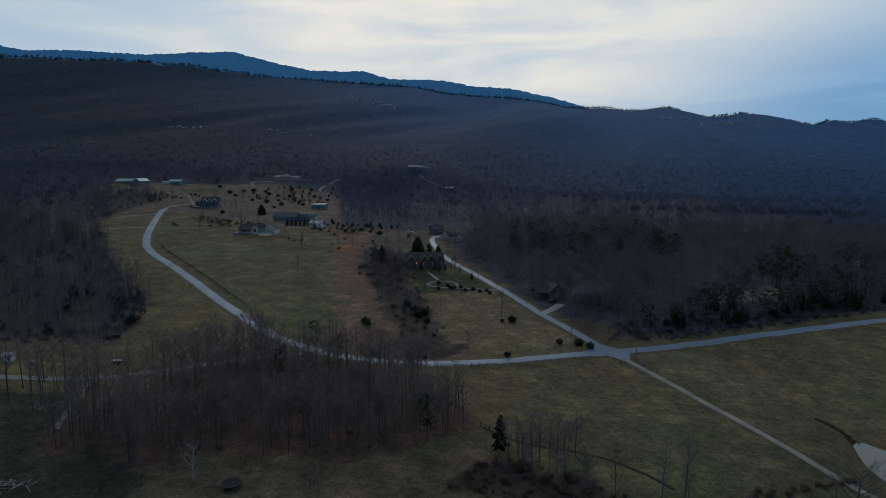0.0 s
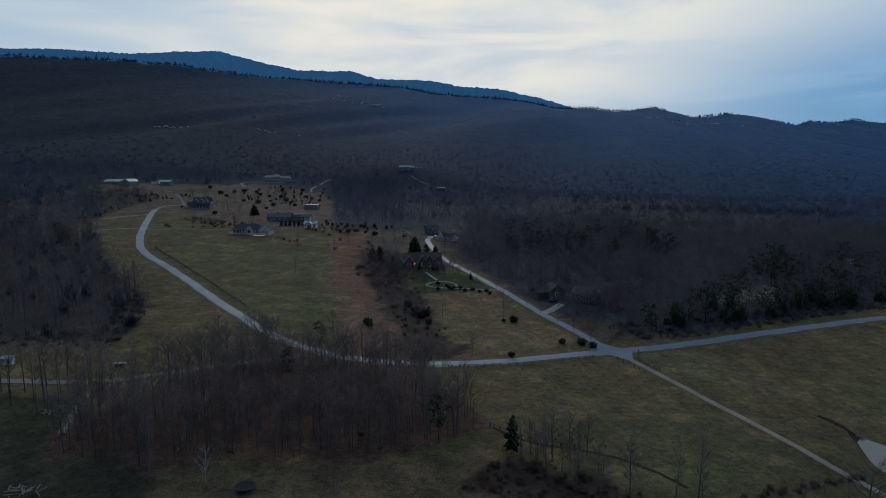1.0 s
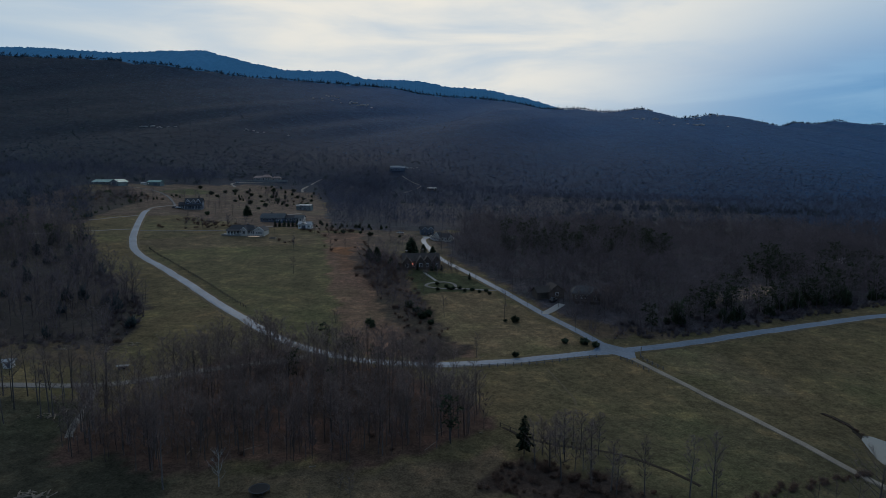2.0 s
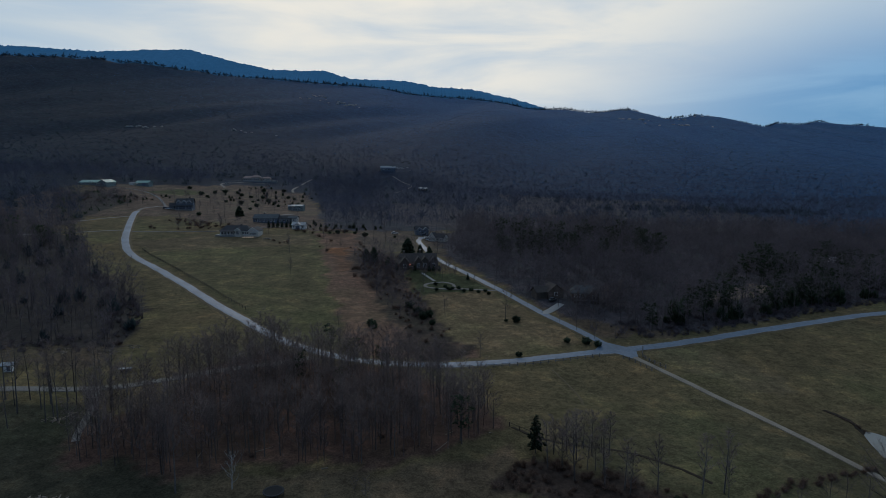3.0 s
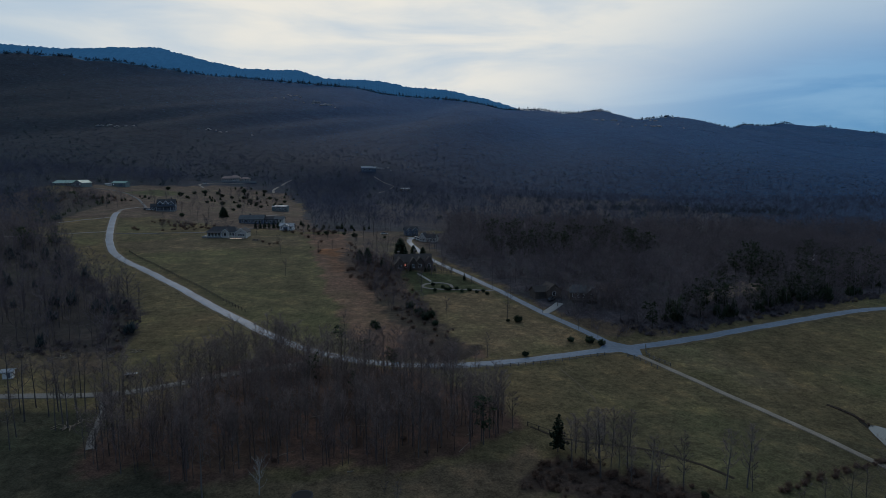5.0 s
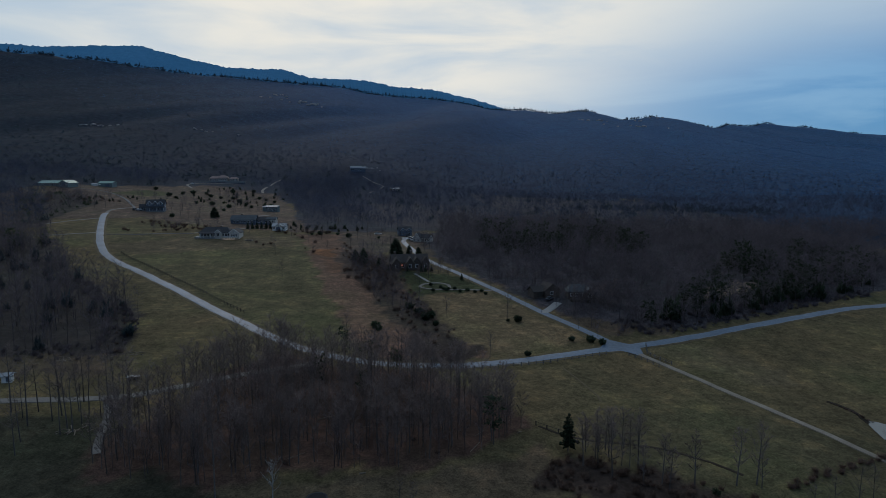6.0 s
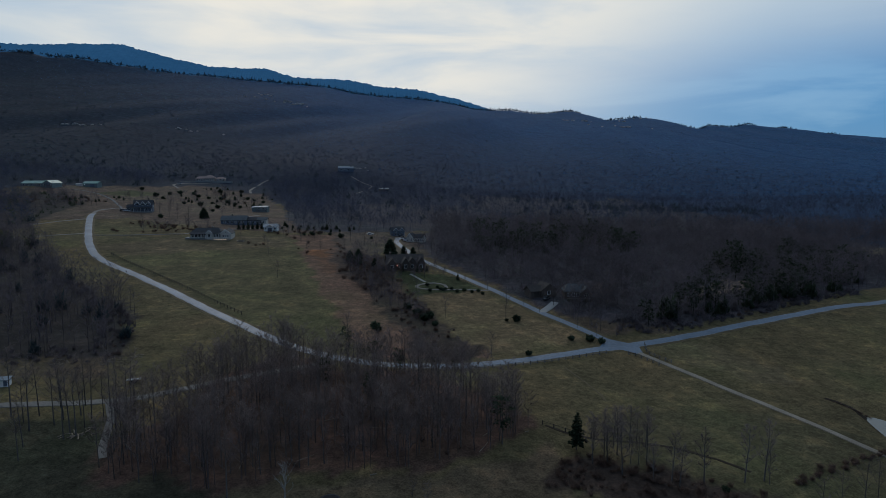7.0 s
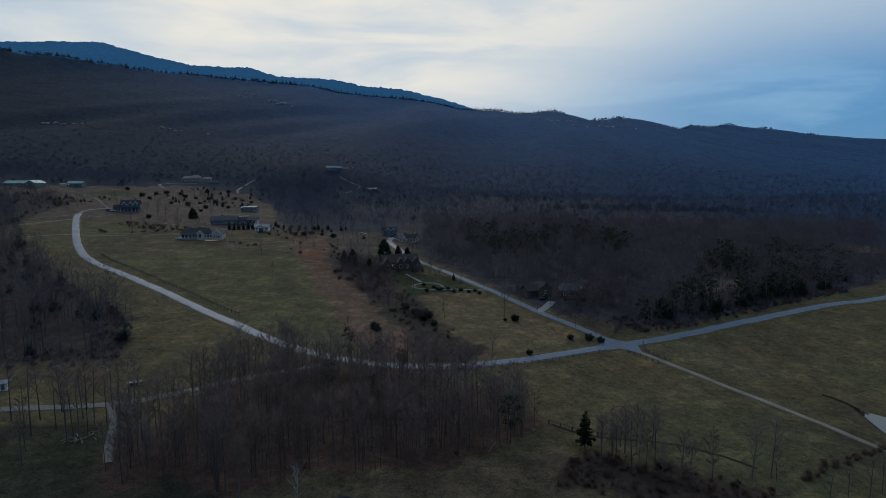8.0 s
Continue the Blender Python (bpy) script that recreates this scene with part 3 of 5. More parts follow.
def sliver(verts, tris, p0, p1, width, rng):
    """A thin twig."""
    side = rng.normal(size=3)
    side -= (p1 - p0) * np.dot(side, p1 - p0) / (np.dot(p1 - p0, p1 - p0) + 1e-9)
    side *= width / (np.linalg.norm(side) + 1e-9)
    b = len(verts)
    verts.extend((p0 - side, p0 + side, p1))
    tris.append((b, b + 1, b + 2))


def bare_tree_mesh(seed, height, limbs, twigs, spread=0.22, first=0.38, sides=5, trunk_r=0.009, twig_w=0.022, plain=False, up=0.65):
    """Trunk with limbs, and twigs: two sets of vertices and triangles, standing at the origin."""
    rng = np.random.default_rng(seed)
    tv, tt, wv, wt_ = [], [], [], []
    lean = rng.normal(size=2) * 0.025
    pts = []
    for k in range(7):
        f = k / 6
        bend = rng.normal(size=2) * 0.006 * height * f
        pts.append(np.array((lean[0] * height * f + bend[0], lean[1] * height * f + bend[1], height * f * 0.94 - (0.3 if k == 0 else 0))))
    step = 3 if plain else 1
    for k in range(0, 6, step):
        tube(tv, tt, pts[k], pts[k + step], height * trunk_r * (1 - k / 6) ** 0.8 + 0.02, height * trunk_r * (1 - (k + step) / 6) ** 0.8 + 0.015, sides)
    ends = [(pts[4], pts[6], 1.0)]
    for i in range(limbs):
        f = first + (0.97 - first) * (i + rng.random()) / limbs
        k = min(5, int(f * 6))
        p = pts[k] + (pts[k + 1] - pts[k]) * (f * 6 - k)
        az = i * 2.4 + rng.normal() * 0.5
        rise = rng.uniform(0.5, 1.15) * (0.35 + up)
        length = height * spread * (1.25 - 0.85 * abs(f - 0.55) - 0.55 * max(0, f - 0.6)) * rng.uniform(0.7, 1.2)
        way = np.array((math.cos(az), math.sin(az), rise))
        way /= np.linalg.norm(way)
        m = p + way * length * 0.55
        e = m + (way + (0, 0, 0.45)) * length * 0.5
        r = height * trunk_r * 0.45 * (1.1 - f)
        if plain:
            sliver(tv, tt, p, e, r + 0.04, rng)
        else:
            tube(tv, tt, p, m, r + 0.02, r * 0.6 + 0.014, 3)
            tube(tv, tt, m, e, r * 0.6 + 0.014, 0.012, 3)
        ends.append((p + way * length * 0.3, e, length / (height * spread)))
    for i in range(twigs):
        p, e, size = ends[rng.integers(len(ends))]
        s = p + (e - p) * rng.uniform(0.1, 1.0)
        way = rng.normal(size=3) * (0.8, 0.8, 0.5) + (0, 0, up)
        way /= np.linalg.norm(way)
        sliver(wv, wt_, s, s + way * height * rng.uniform(0.05, 0.12), twig_w * rng.uniform(0.6, 1.5), rng)
    return (np.array(tv), np.array(tt)), (np.array(wv), np.array(wt_))


def conifer_mesh(seed, height, width, tiers, per_tier, first=0.12, droop=0.25, ragged=0.3, narrow=1.0):
    """Trunk, and boughs of many small needle clumps."""
    rng = np.random.default_rng(seed)
    tv, tt, wv, wt_ = [], [], [], []
    for k in range(3):
        tube(tv, tt, np.array((0, 0, height * k / 3 - (0.3 if k == 0 else 0))), np.array((0, 0, height * (k + 1) / 3)), height * 0.013 * (1 - k / 3) + 0.02, height * 0.013 * (1 - (k + 1) / 3) + 0.01, 5)
    for i in range(tiers):
        f = first + (1 - first) * (i + 0.3) / tiers
        reach = width * (1 - f) ** (0.75 * narrow) * (0.65 + 0.35 * min(1, (f - first) * 6 + 0.4))
        for k in range(per_tier):
            az = k * math.tau / per_tier + i * 1.1 + rng.normal() * 0.3
            length = reach * rng.uniform(1 - ragged, 1 + ragged * 0.6) + 0.15
            out = np.array((math.cos(az), math.sin(az), 0.0))
            side = np.array((-math.sin(az), math.cos(az), 0.0))
            root = np.array((0, 0, height * f + rng.normal() * height * 0.01))
            for q in range(3):
                s = root + out * length * q * 0.28
                e = root + out * length * (0.45 + q * 0.28) + (0, 0, -droop * length * (0.3 + q * 0.3) + rng.normal() * 0.1)
                w = length * 0.26 * (1 - q * 0.2)
                b = len(wv)
                wv.extend((s, (s + e) / 2 + side * w + (0, 0, rng.normal() * 0.2), e, (s + e) / 2 - side * w + (0, 0, rng.normal() * 0.2), (s + e) / 2 + (0, 0, 0.22 * length)))
                wt_.extend(((b, b + 1, b + 4), (b + 1, b + 2, b + 4), (b + 2, b + 3, b + 4), (b + 3, b, b + 4), (b, b + 3, b + 1), (b + 1, b + 3, b + 2)))
    return (np.array(tv), np.array(tt)), (np.array(wv), np.array(wt_))


def round_pine_mesh(seed, height, width, lobes, clumps, first=0.4):
    """An old pine: a bare lower trunk and an uneven crown of separate needle lobes on short boughs."""
    rng = np.random.default_rng(seed)
    tv, tt, wv, wt_ = [], [], [], []
    for k in range(3):
        tube(tv, tt, np.array((0.0, 0, height * k / 3 - (0.3 if k == 0 else 0))), np.array((0.0, 0, height * (k + 1) / 3 * 0.97)), height * 0.012 * (1 - k / 3) + 0.03, height * 0.012 * (1 - (k + 1) / 3) + 0.02, 5)
    for i in range(lobes):
        f = first + (0.97 - first) * (i + rng.random() * 0.8) / lobes
        reach = width * (0.45 + 0.75 * math.sin(math.pi * min(1, (1.02 - f) / (1.02 - first)) ** 0.7)) * rng.uniform(0.35, 0.85)
        az = i * 2.4 + rng.normal() * 0.4
        root = np.array((0, 0, height * f - 0.3 * reach))
        tip = np.array((math.cos(az) * reach, math.sin(az) * reach, height * f))
        tube(tv, tt, root, tip, 0.06, 0.025, 3)
        size = width * rng.uniform(0.20, 0.36)
        for q in range(clumps):
            p = tip + rng.normal(size=3) * (size, size, size * 0.55) * 0.75
            b = len(wv)
            g = size * rng.uniform(0.28, 0.5)
            wv.extend(p + rng.normal(size=3) * (g, g, g * 0.7) for _ in range(4))
            wt_.extend(((b, b + 1, b + 2), (b, b + 2, b + 3)))
    return (np.array(tv), np.array(tt)), (np.array(wv), np.array(wt_))


def bush_mesh(seed, size, clumps, flat=0.8, leafy=True):
    """A ragged shrub of short stems, with small leaf or twig clumps."""
    rng = np.random.default_rng(seed)
    tv, tt, wv, wt_ = [], [], [], []
    for k in range(5):
        az = k * 1.26 + rng.random()
        tube(tv, tt, np.array((0, 0, -0.15)), np.array((math.cos(az) * size * 0.3, math.sin(az) * size * 0.3, size * 0.55 * flat)), 0.05, 0.015, 3)
    for k in range(clumps):
        way = rng.normal(size=3)
        way /= np.linalg.norm(way)
        p = way * (size * 0.5, size * 0.5, size * 0.45 * flat) * rng.uniform(0.55, 1.08) + (0, 0, size * 0.48 * flat)
        p[2] = max(p[2], 0.05)
        lump = 0.75 + 0.35 * math.sin(way[0] * 4 + seed) * math.cos(way[1] * 5 + seed * 2)
        p = p * (lump, lump, lump)
        if leafy:
            b = len(wv)
            s = size * rng.uniform(0.05, 0.12)
            wv.extend(p + rng.normal(size=3) * s for _ in range(4))
            wt_.extend(((b, b + 1, b + 2), (b, b + 2, b + 3)))
        else:
            s = p * rng.uniform(0.35, 0.95)
            sliver(wv, wt_, s, s + (rng.normal(size=3) * 0.13 + way * 0.06 + (0, 0, 0.07)) * size, size * 0.013, rng)
    return (np.array(tv), np.array(tt)), (np.array(wv), np.array(wt_))


def tree_thing(name, meshes, label, category, group, trunk_mat, crown_mat, crown="crown"):
    (tv, tt), (wv, wt_) = meshes
    ob = quick_mesh(name, tv, tt, trunk_mat)
    cr = quick_mesh(crown, wv, wt_, crown_mat)
    cr.parent = ob
    return tagged(ob, label, category, group)


def stand(ob, x, y, turn=0.0, size=1.0, first=False):
    m = pose(x, y, gz(x, y), 0, 0, turn)
    if first:
        ob.matrix_basis = m @ Matrix.Scale(size, 4)
        return ob
    made = copy_thing(ob, m)
    made.scale = (size, size, size * (0.93 + 0.14 * ((turn * 7) % 1.0)))
    return made


def scatter_in(poly, count, rng, keep=None, gap=0.0):
    """Random places inside a polygon, not closer than the gap."""
    xs, ys = [p[0] for p in poly], [p[1] for p in poly]
    out = []
    tries = 0
    while len(out) < count and tries < count * 60:
        tries += 1
        x, y = rng.uniform(min(xs), max(xs)), rng.uniform(min(ys), max(ys))
        if not inside(np.array(x), np.array(y), poly) or (keep and not keep(x, y)):
            continue
        if gap and any((x - u) ** 2 + (y - v) ** 2 < gap * gap for u, v in out[-400:]):
            continue
        out.append((x, y))
    return out


ROAD_LINES = [(smooth_line(p, 4.0), w) for p, w in ((MAIN, 4.6), (MIDDLE, 3.6), (FARM, 3.0), (LOW, 2.8), (PATH_GRAVEL, 2.8), (SIDE_ONE, 2.5), (SIDE_TWO, 2.5), (UPPER, 3.5), (BRANCH, 4.0), (TRACK_HILL, 3.5), (TERRACE, 4.0))]


def off_road(x, y):
    return all(((line - (x, y)) ** 2).sum(1).min() > w * w for line, w in ROAD_LINES)


# bare grove in front
rng = np.random.default_rng(11)
GROVE_LABEL = "tall leafless hardwood tree with grey trunk and fine twigs"
kinds = []
for k in range(9):
    h = (15.5, 13.0, 17.0, 12.0, 14.5, 16.0, 11.0, 13.5, 9.0)[k]
    kinds.append(tree_thing("bare_tree", bare_tree_mesh(40 + k, h, 14 + k % 4, 420, spread=0.18 + 0.02 * (k % 3), first=0.26 + 0.05 * (k % 4), trunk_r=0.0075, twig_w=0.024), GROVE_LABEL, "tree", "bare trees of the grove", M_BARK, M_TWIG))
used = set()
GROVE_TREES = 250


def plant(k, x, y):
    ob = stand(kinds[k], x, y, rng.uniform(0, 360), rng.uniform(0.78, 1.1) * (0.97 if y > 160 else 1.0), first=k not in used)
    used.add(k)
    return ob


for x, y in scatter_in(GROVE, GROVE_TREES, rng, off_road, 1.9):
    plant(int(rng.integers(9)), x, y)

# ---- woods ----
def forest(name, label, places, kinds_of, mat, rng, lo=0.75, hi=1.2):
    """Many trees joined into one mesh."""
    vs, ts, base = [], [], 0
    px, py = np.array([p[0] for p in places]), np.array([p[1] for p in places])
    pz_ = ground_z(px, py)
    for x, y, z in zip(px, py, pz_):
        v, t = kinds_of[rng.integers(len(kinds_of))]
        a, s = rng.uniform(0, math.tau), rng.uniform(lo, hi)
        ca, sa = math.cos(a) * s, math.sin(a) * s
        w = np.stack([v[:, 0] * ca - v[:, 1] * sa + x, v[:, 0] * sa + v[:, 1] * ca + y, v[:, 2] * s * rng.uniform(0.9, 1.15) + z], 1)
        vs.append(w.astype(np.float32))
        ts.append(t + base)
        base += len(v)
    ob = quick_mesh(name, np.concatenate(vs), np.concatenate(ts), mat)
    return tagged(ob, label, "woods", kind="stuff")


def joined(meshes):
    (tv, tt), (wv, wt_) = meshes
    return np.concatenate([tv, wv]), np.concatenate([tt, wt_ + len(tv)])


def tuft(seed, height, radius, count, width=0.45):
    """A far bare crown: short twig fans spread over a dome."""
    r = np.random.default_rng(seed)
    v, t = [], []
    for i in range(count):
        az, q = r.uniform(0, math.tau), r.uniform(0.15, 1.0)
        s = np.array((math.cos(az) * radius * q * 0.7, math.sin(az) * radius * q * 0.7, height * (0.02 + 0.6 * r.random() * (1.1 - q))))
        e = s + (math.cos(az) * radius * 0.45, math.sin(az) * radius * 0.45, height * r.uniform(0.12, 0.42) * (1.2 - q * 0.6))
        sliver(v, t, s, e, width * r.uniform(0.7, 1.3), r)
    return np.array(v), np.array(t)


mid_kinds = [joined(bare_tree_mesh(90 + k, 8.5 + 1.0 * k, 11, 165, spread=0.36, first=0.30, sides=3, trunk_r=0.0062, twig_w=0.055, plain=True, up=0.22)) for k in range(6)]
slender_kinds = [joined(bare_tree_mesh(95 + k, 10.0 + k, 11, 165, spread=0.23, first=0.22, sides=3, trunk_r=0.0065, twig_w=0.036, plain=True, up=0.55)) for k in range(6)]
far_kinds = [joined(bare_tree_mesh(120 + k, 7.5 + k, 5, 52, spread=0.44, first=0.30, sides=3, trunk_r=0.004, twig_w=0.12, plain=True, up=0.12)) for k in range(5)]
pine_kinds = [joined(round_pine_mesh(150 + k, 9.0 + 1.6 * k, 2.6, 11, 17, first=0.28)) for k in range(4)]
tiny_pines = [tuft(160 + k, 8.5 + k, 3.0, 20) for k in range(3)]

rng = np.random.default_rng(21)
left_places = scatter_in(LEFT_WOODS, 1350, rng, off_road, 2.0)
forest("bare_woods", "dense leafless woods beside the pasture", left_places, slender_kinds, M_WOODS, rng)
forest("evergreen_stand", "dark evergreens among the leafless woods", scatter_in([(-330, 300), (-330, 430), (-250, 395), (-210, 372), (-190, 338), (-250, 300)], 60, rng, off_road), pine_kinds, M_NEEDLE, rng)


forest("evergreen_stand", "small dark cedars under the bare woods", scatter_in(LEFT_WOODS, 170, rng, off_road), [tuft(445 + k, 6.0 + k, 2.2, 70) for k in range(3)], M_HILL_PINE, rng, 0.5, 1.1)


def right_keep(x, y):
    return off_road(x, y) and not inside(np.array(x), np.array(y), CLEARING) and not (52 < x < 68 and 243 < y < 258) and not (39 < x < 52 and 232 < y < 258)


def far_keep(x, y):
    return off_road(x, y) and not inside(np.array(x), np.array(y), FAR_FIELD)


RIGHT_NEAR = [(50, 207), (80, 209), (110, 219), (150, 236), (200, 256), (330, 310), (420, 460), (30, 460), (22, 425), (15, 395), (8, 335), (25, 285), (38, 250), (47, 228)]
forest("bare_woods", "leafless hardwood woods behind the road", scatter_in(RIGHT_NEAR, 2500, rng, lambda x, y: right_keep(x, y) and far_keep(x, y), 1.8), mid_kinds, M_WOODS, rng)
forest("evergreen_stand", "dark pines scattered through the bare woods", scatter_in([(70, 211), (150, 240), (220, 270), (280, 330), (180, 330), (110, 250)], 90, rng, right_keep) + scatter_in([(40, 330), (130, 330), (150, 400), (40, 420)], 70, rng, right_keep), pine_kinds, M_NEEDLE, rng)


RIGHT_FAR = [(420, 330), (700, 420), (1000, 760), (-60, 760), (-80, 600), (-40, 470), (20, 440), (420, 440)]
forest("bare_woods", "leafless woods rising towards the mountain", scatter_in(RIGHT_FAR, 5600, rng, far_keep) + scatter_in(WOODS_FLOOR, 650, rng, off_road), far_kinds, M_MID_HAZE, rng)
FOOTHILL = [(-60, 755), (1000, 755), (1450, 1180), (-420, 1180), (-300, 900)]
foothill_places = scatter_in(FOOTHILL, 3600, rng, lambda x, y: off_road(x, y) and rng.random() > (y - 745) / 440 and not (abs(x + 30) < 34 and 815 < y < 860) and not (abs(x - 8) < 14 and y < 752))
forest("bare_woods", "leafless woods thinning up the lower slope", foothill_places, far_kinds, M_MID_HAZE, rng, 0.5, 1.0)
forest("evergreen_stand", "scattered dark pines in the far woods", scatter_in(RIGHT_FAR, 220, rng, far_keep) + scatter_in([(180, 610), (420, 600), (430, 640), (300, 660), (190, 640)], 110, rng, off_road), tiny_pines, M_HILL_PINE, rng)


forest("bare_woods", "leafless woods beyond the lanes", scatter_in(UP_WOODS, 1900, rng, off_road) + scatter_in(BACK_WOODS, 1300, rng, off_road) + scatter_in([(-345, 642), (-300, 668), (-262, 676), (-236, 702), (-236, 758), (-300, 800), (-520, 780), (-560, 630)], 900, rng, off_road), far_kinds, M_MID_HAZE, rng)
forest("evergreen_stand", "dark evergreens at the foot of the mountain", scatter_in(UP_WOODS, 260, rng, off_road) + scatter_in(BACK_WOODS, 160, rng, off_road), tiny_pines, M_HILL_PINE, rng, 0.6, 1.1)
forest("bare_woods", "dark leafless thicket beside the upper lane", scatter_in(LANE_WOODS, 190, rng, off_road), mid_kinds, M_WOODS, rng, 0.35, 0.85)
forest("evergreen_stand", "dark evergreens in the thicket by the upper lane", scatter_in(LANE_WOODS, 60, rng, off_road), tiny_pines, M_NEEDLE, rng, 0.3, 0.7)
grove_fill = [joined(bare_tree_mesh(70 + k, 11.0 + k, 12, 330, spread=0.2, first=0.25, sides=4, trunk_r=0.007, twig_w=0.024)) for k in range(5)]
forest("grove_saplings", "thin leafless trees filling the grove", scatter_in(GROVE, 270, rng, off_road, 0.9), grove_fill, M_TWIG, rng, 0.5, 1.02)


thick_tufts = [tuft(460 + k, 4.5 + k, 2.8, 46, 0.09) for k in range(4)]
forest("understory", "tangled bare saplings under the leafless woods", scatter_in(RIGHT_NEAR, 1500, rng, lambda x, y: right_keep(x, y) and far_keep(x, y)), thick_tufts, M_WOODS, rng, 0.6, 1.2)
low_kinds = [joined(bush_mesh(430 + k, 2.6 + 0.5 * k, 190, 0.75, leafy=False)) for k in range(4)]
dense_pines = [tuft(440 + k, 7.5 + 1.5 * k, 2.8, 150) for k in range(3)]
WOOD_EDGE = [(58, 206), (80, 207.5), (112, 217), (152, 233), (205, 254), (205, 266), (150, 248), (108, 230), (60, 220)]
LEFT_EDGE = [(-140, 184), (-104, 187), (-107, 215), (-118, 240), (-158, 288), (-166, 286), (-128, 240), (-118, 214), (-114, 198), (-140, 196)]
forest("understory", "tangled bare undergrowth along the woods' edge", scatter_in(WOOD_EDGE, 330, rng, right_keep) + scatter_in(LEFT_EDGE, 170, rng, off_road), low_kinds, M_WOODS, rng, 0.4, 1.0)
forest("evergreen_stand", "dark cedars along the edge of the bare woods", scatter_in([(80, 212), (150, 238), (215, 262), (225, 285), (150, 268), (108, 246), (78, 222)], 50, rng, right_keep) + scatter_in([(40, 340), (130, 345), (150, 380), (40, 390)], 45, rng, right_keep), dense_pines, M_NEEDLE, rng, 0.5, 1.15)
forest("bare_woods", "bare trees crowding round the stone house", scatter_in([(-44, 336), (-23, 341), (-18, 310), (-17, 276), (-22, 259), (-35, 275)], 46, rng, off_road), slender_kinds, M_WOODS, rng, 0.3, 0.62)
STRIP = [(-26, 335), (-14, 300), (-16, 262), (-10, 245), (-8, 225), (-16, 218), (-26, 245), (-36, 285), (-42, 330)]
forest("scrub_trees", "low tangled bare saplings over brown rough ground", scatter_in(STRIP, 190, rng, off_road), mid_kinds, M_WOODS, rng, 0.25, 0.6)
forest("scrub_trees", "low tangled bare saplings around the house yards", scatter_in([(-170, 402), (-122, 412), (-118, 428), (-165, 426)], 30, rng, off_road) + scatter_in([(-90, 402), (-50, 392), (-40, 420), (-85, 415)], 26, rng, off_road)
       + scatter_in([(-35, 330), (15, 345), (20, 385), (-30, 385)], 40, rng, off_road) + scatter_in([(-200, 560), (-130, 560), (-110, 640), (-190, 680)], 60, rng, off_road) + scatter_in([(-28, 280), (10, 284), (8, 300), (-30, 304)], 30, rng, off_road) + scatter_in([(-230, 520), (-150, 480), (-95, 470), (-100, 560), (-220, 600)], 45, rng, off_road) + scatter_in([(60, 236), (75, 236), (75, 244), (52, 242), (52, 236)], 34, rng, off_road) + scatter_in([(-205, 600), (-110, 560), (-112, 690), (-190, 740)], 70, rng, off_road) + scatter_in([(-275, 520), (-236, 530), (-225, 585), (-262, 590)], 40, rng, off_road), mid_kinds, M_WOODS, rng, 0.3, 0.75)
forest("yard_shrubs", "dark evergreen shrubs dotted about the house yards", scatter_in([(-205, 600), (-110, 560), (-112, 690), (-190, 740)], 45, rng, off_road) + scatter_in([(-275, 520), (-236, 530), (-225, 585), (-262, 590)], 16, rng, off_road) + scatter_in([(-90, 418), (-40, 412), (-30, 428), (-85, 440)], 22, rng, off_road), dense_pines, M_NEEDLE, rng, 0.2, 0.5)
forest("understory", "dark brown bramble mass beside the creek", scatter_in(THICKET, 130, rng, off_road), low_kinds, M_SHRUB, rng, 0.3, 0.75)


def slope_places(count, rng, power):
    """Places on the mountain, thinning out towards the top."""
    out = []
    while len(out) < count:
        f = rng.random() ** power
        x = rng.uniform(-1.0, 1.25)
        foot = 735 - 0.2 * np.clip(x * 800, -300, 0) + 0.1 * np.clip(x * 800, 0, 2500)
        y = foot + f * 1900
        px = x * y
        line = float(ridge_line(np.array(px)))
        if y > line + 20 or inside(np.array(px), np.array(y), HOUSE_YARD) or not off_road(px, y):
            continue
        if (abs(px + 200) < 40 and abs(y - 765) < 26) or (abs(px + 30) < 24 and 828 < y < 858) or (abs(px - 8) < 12 and 722 < y < 750):
            continue
        out.append((px, y))
    return out


clump_kinds = [tuft(180 + k, 4.6 + 0.5 * k, 3.4, 8) for k in range(5)]
haze_tints = {"left_dark": [], "oak": [], "blue": []}
# Same bare forest sorted by haze tint: bluer farther off and to the right.
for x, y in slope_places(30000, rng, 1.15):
    # Left slope gets the darker tint, standing in for its dimmer light.
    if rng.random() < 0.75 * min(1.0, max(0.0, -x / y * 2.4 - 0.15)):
        haze_tints["left_dark"].append((x, y))
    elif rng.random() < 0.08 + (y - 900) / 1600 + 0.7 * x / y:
        haze_tints["blue"].append((x, y))
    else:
        # The oak key holds the lower slope, with little painted haze.
        haze_tints["oak"].append((x, y))
forest("mountain_woods", "leafless forest on the left slope, tinted darker for thin haze and dim light", haze_tints["left_dark"], clump_kinds, M_HILL_DARK, rng, 0.35, 0.8)
forest("mountain_woods", "leafless forest on the lower slope with faint painted haze", haze_tints["oak"], clump_kinds, M_HILL_LOW, rng, 0.35, 0.8)
forest("mountain_woods", "leafless forest on the upper slope, painted bluer for haze", haze_tints["blue"], clump_kinds, M_HILL_HAZE, rng, 0.35, 0.8)
slope_pines = [p for p in slope_places(900, rng, 1.3) if math.sin(p[0] * 0.011) + math.sin(p[1] * 0.013 + 1) > -0.3]
slope_pines += [p for p in slope_places(900, rng, 1.2) if p[0] < -0.15 * p[1]]
forest("mountain_evergreens", "dark pines dotted over the wooded slope", slope_pines, tiny_pines, M_HILL_PINE, rng, 0.35, 0.8)
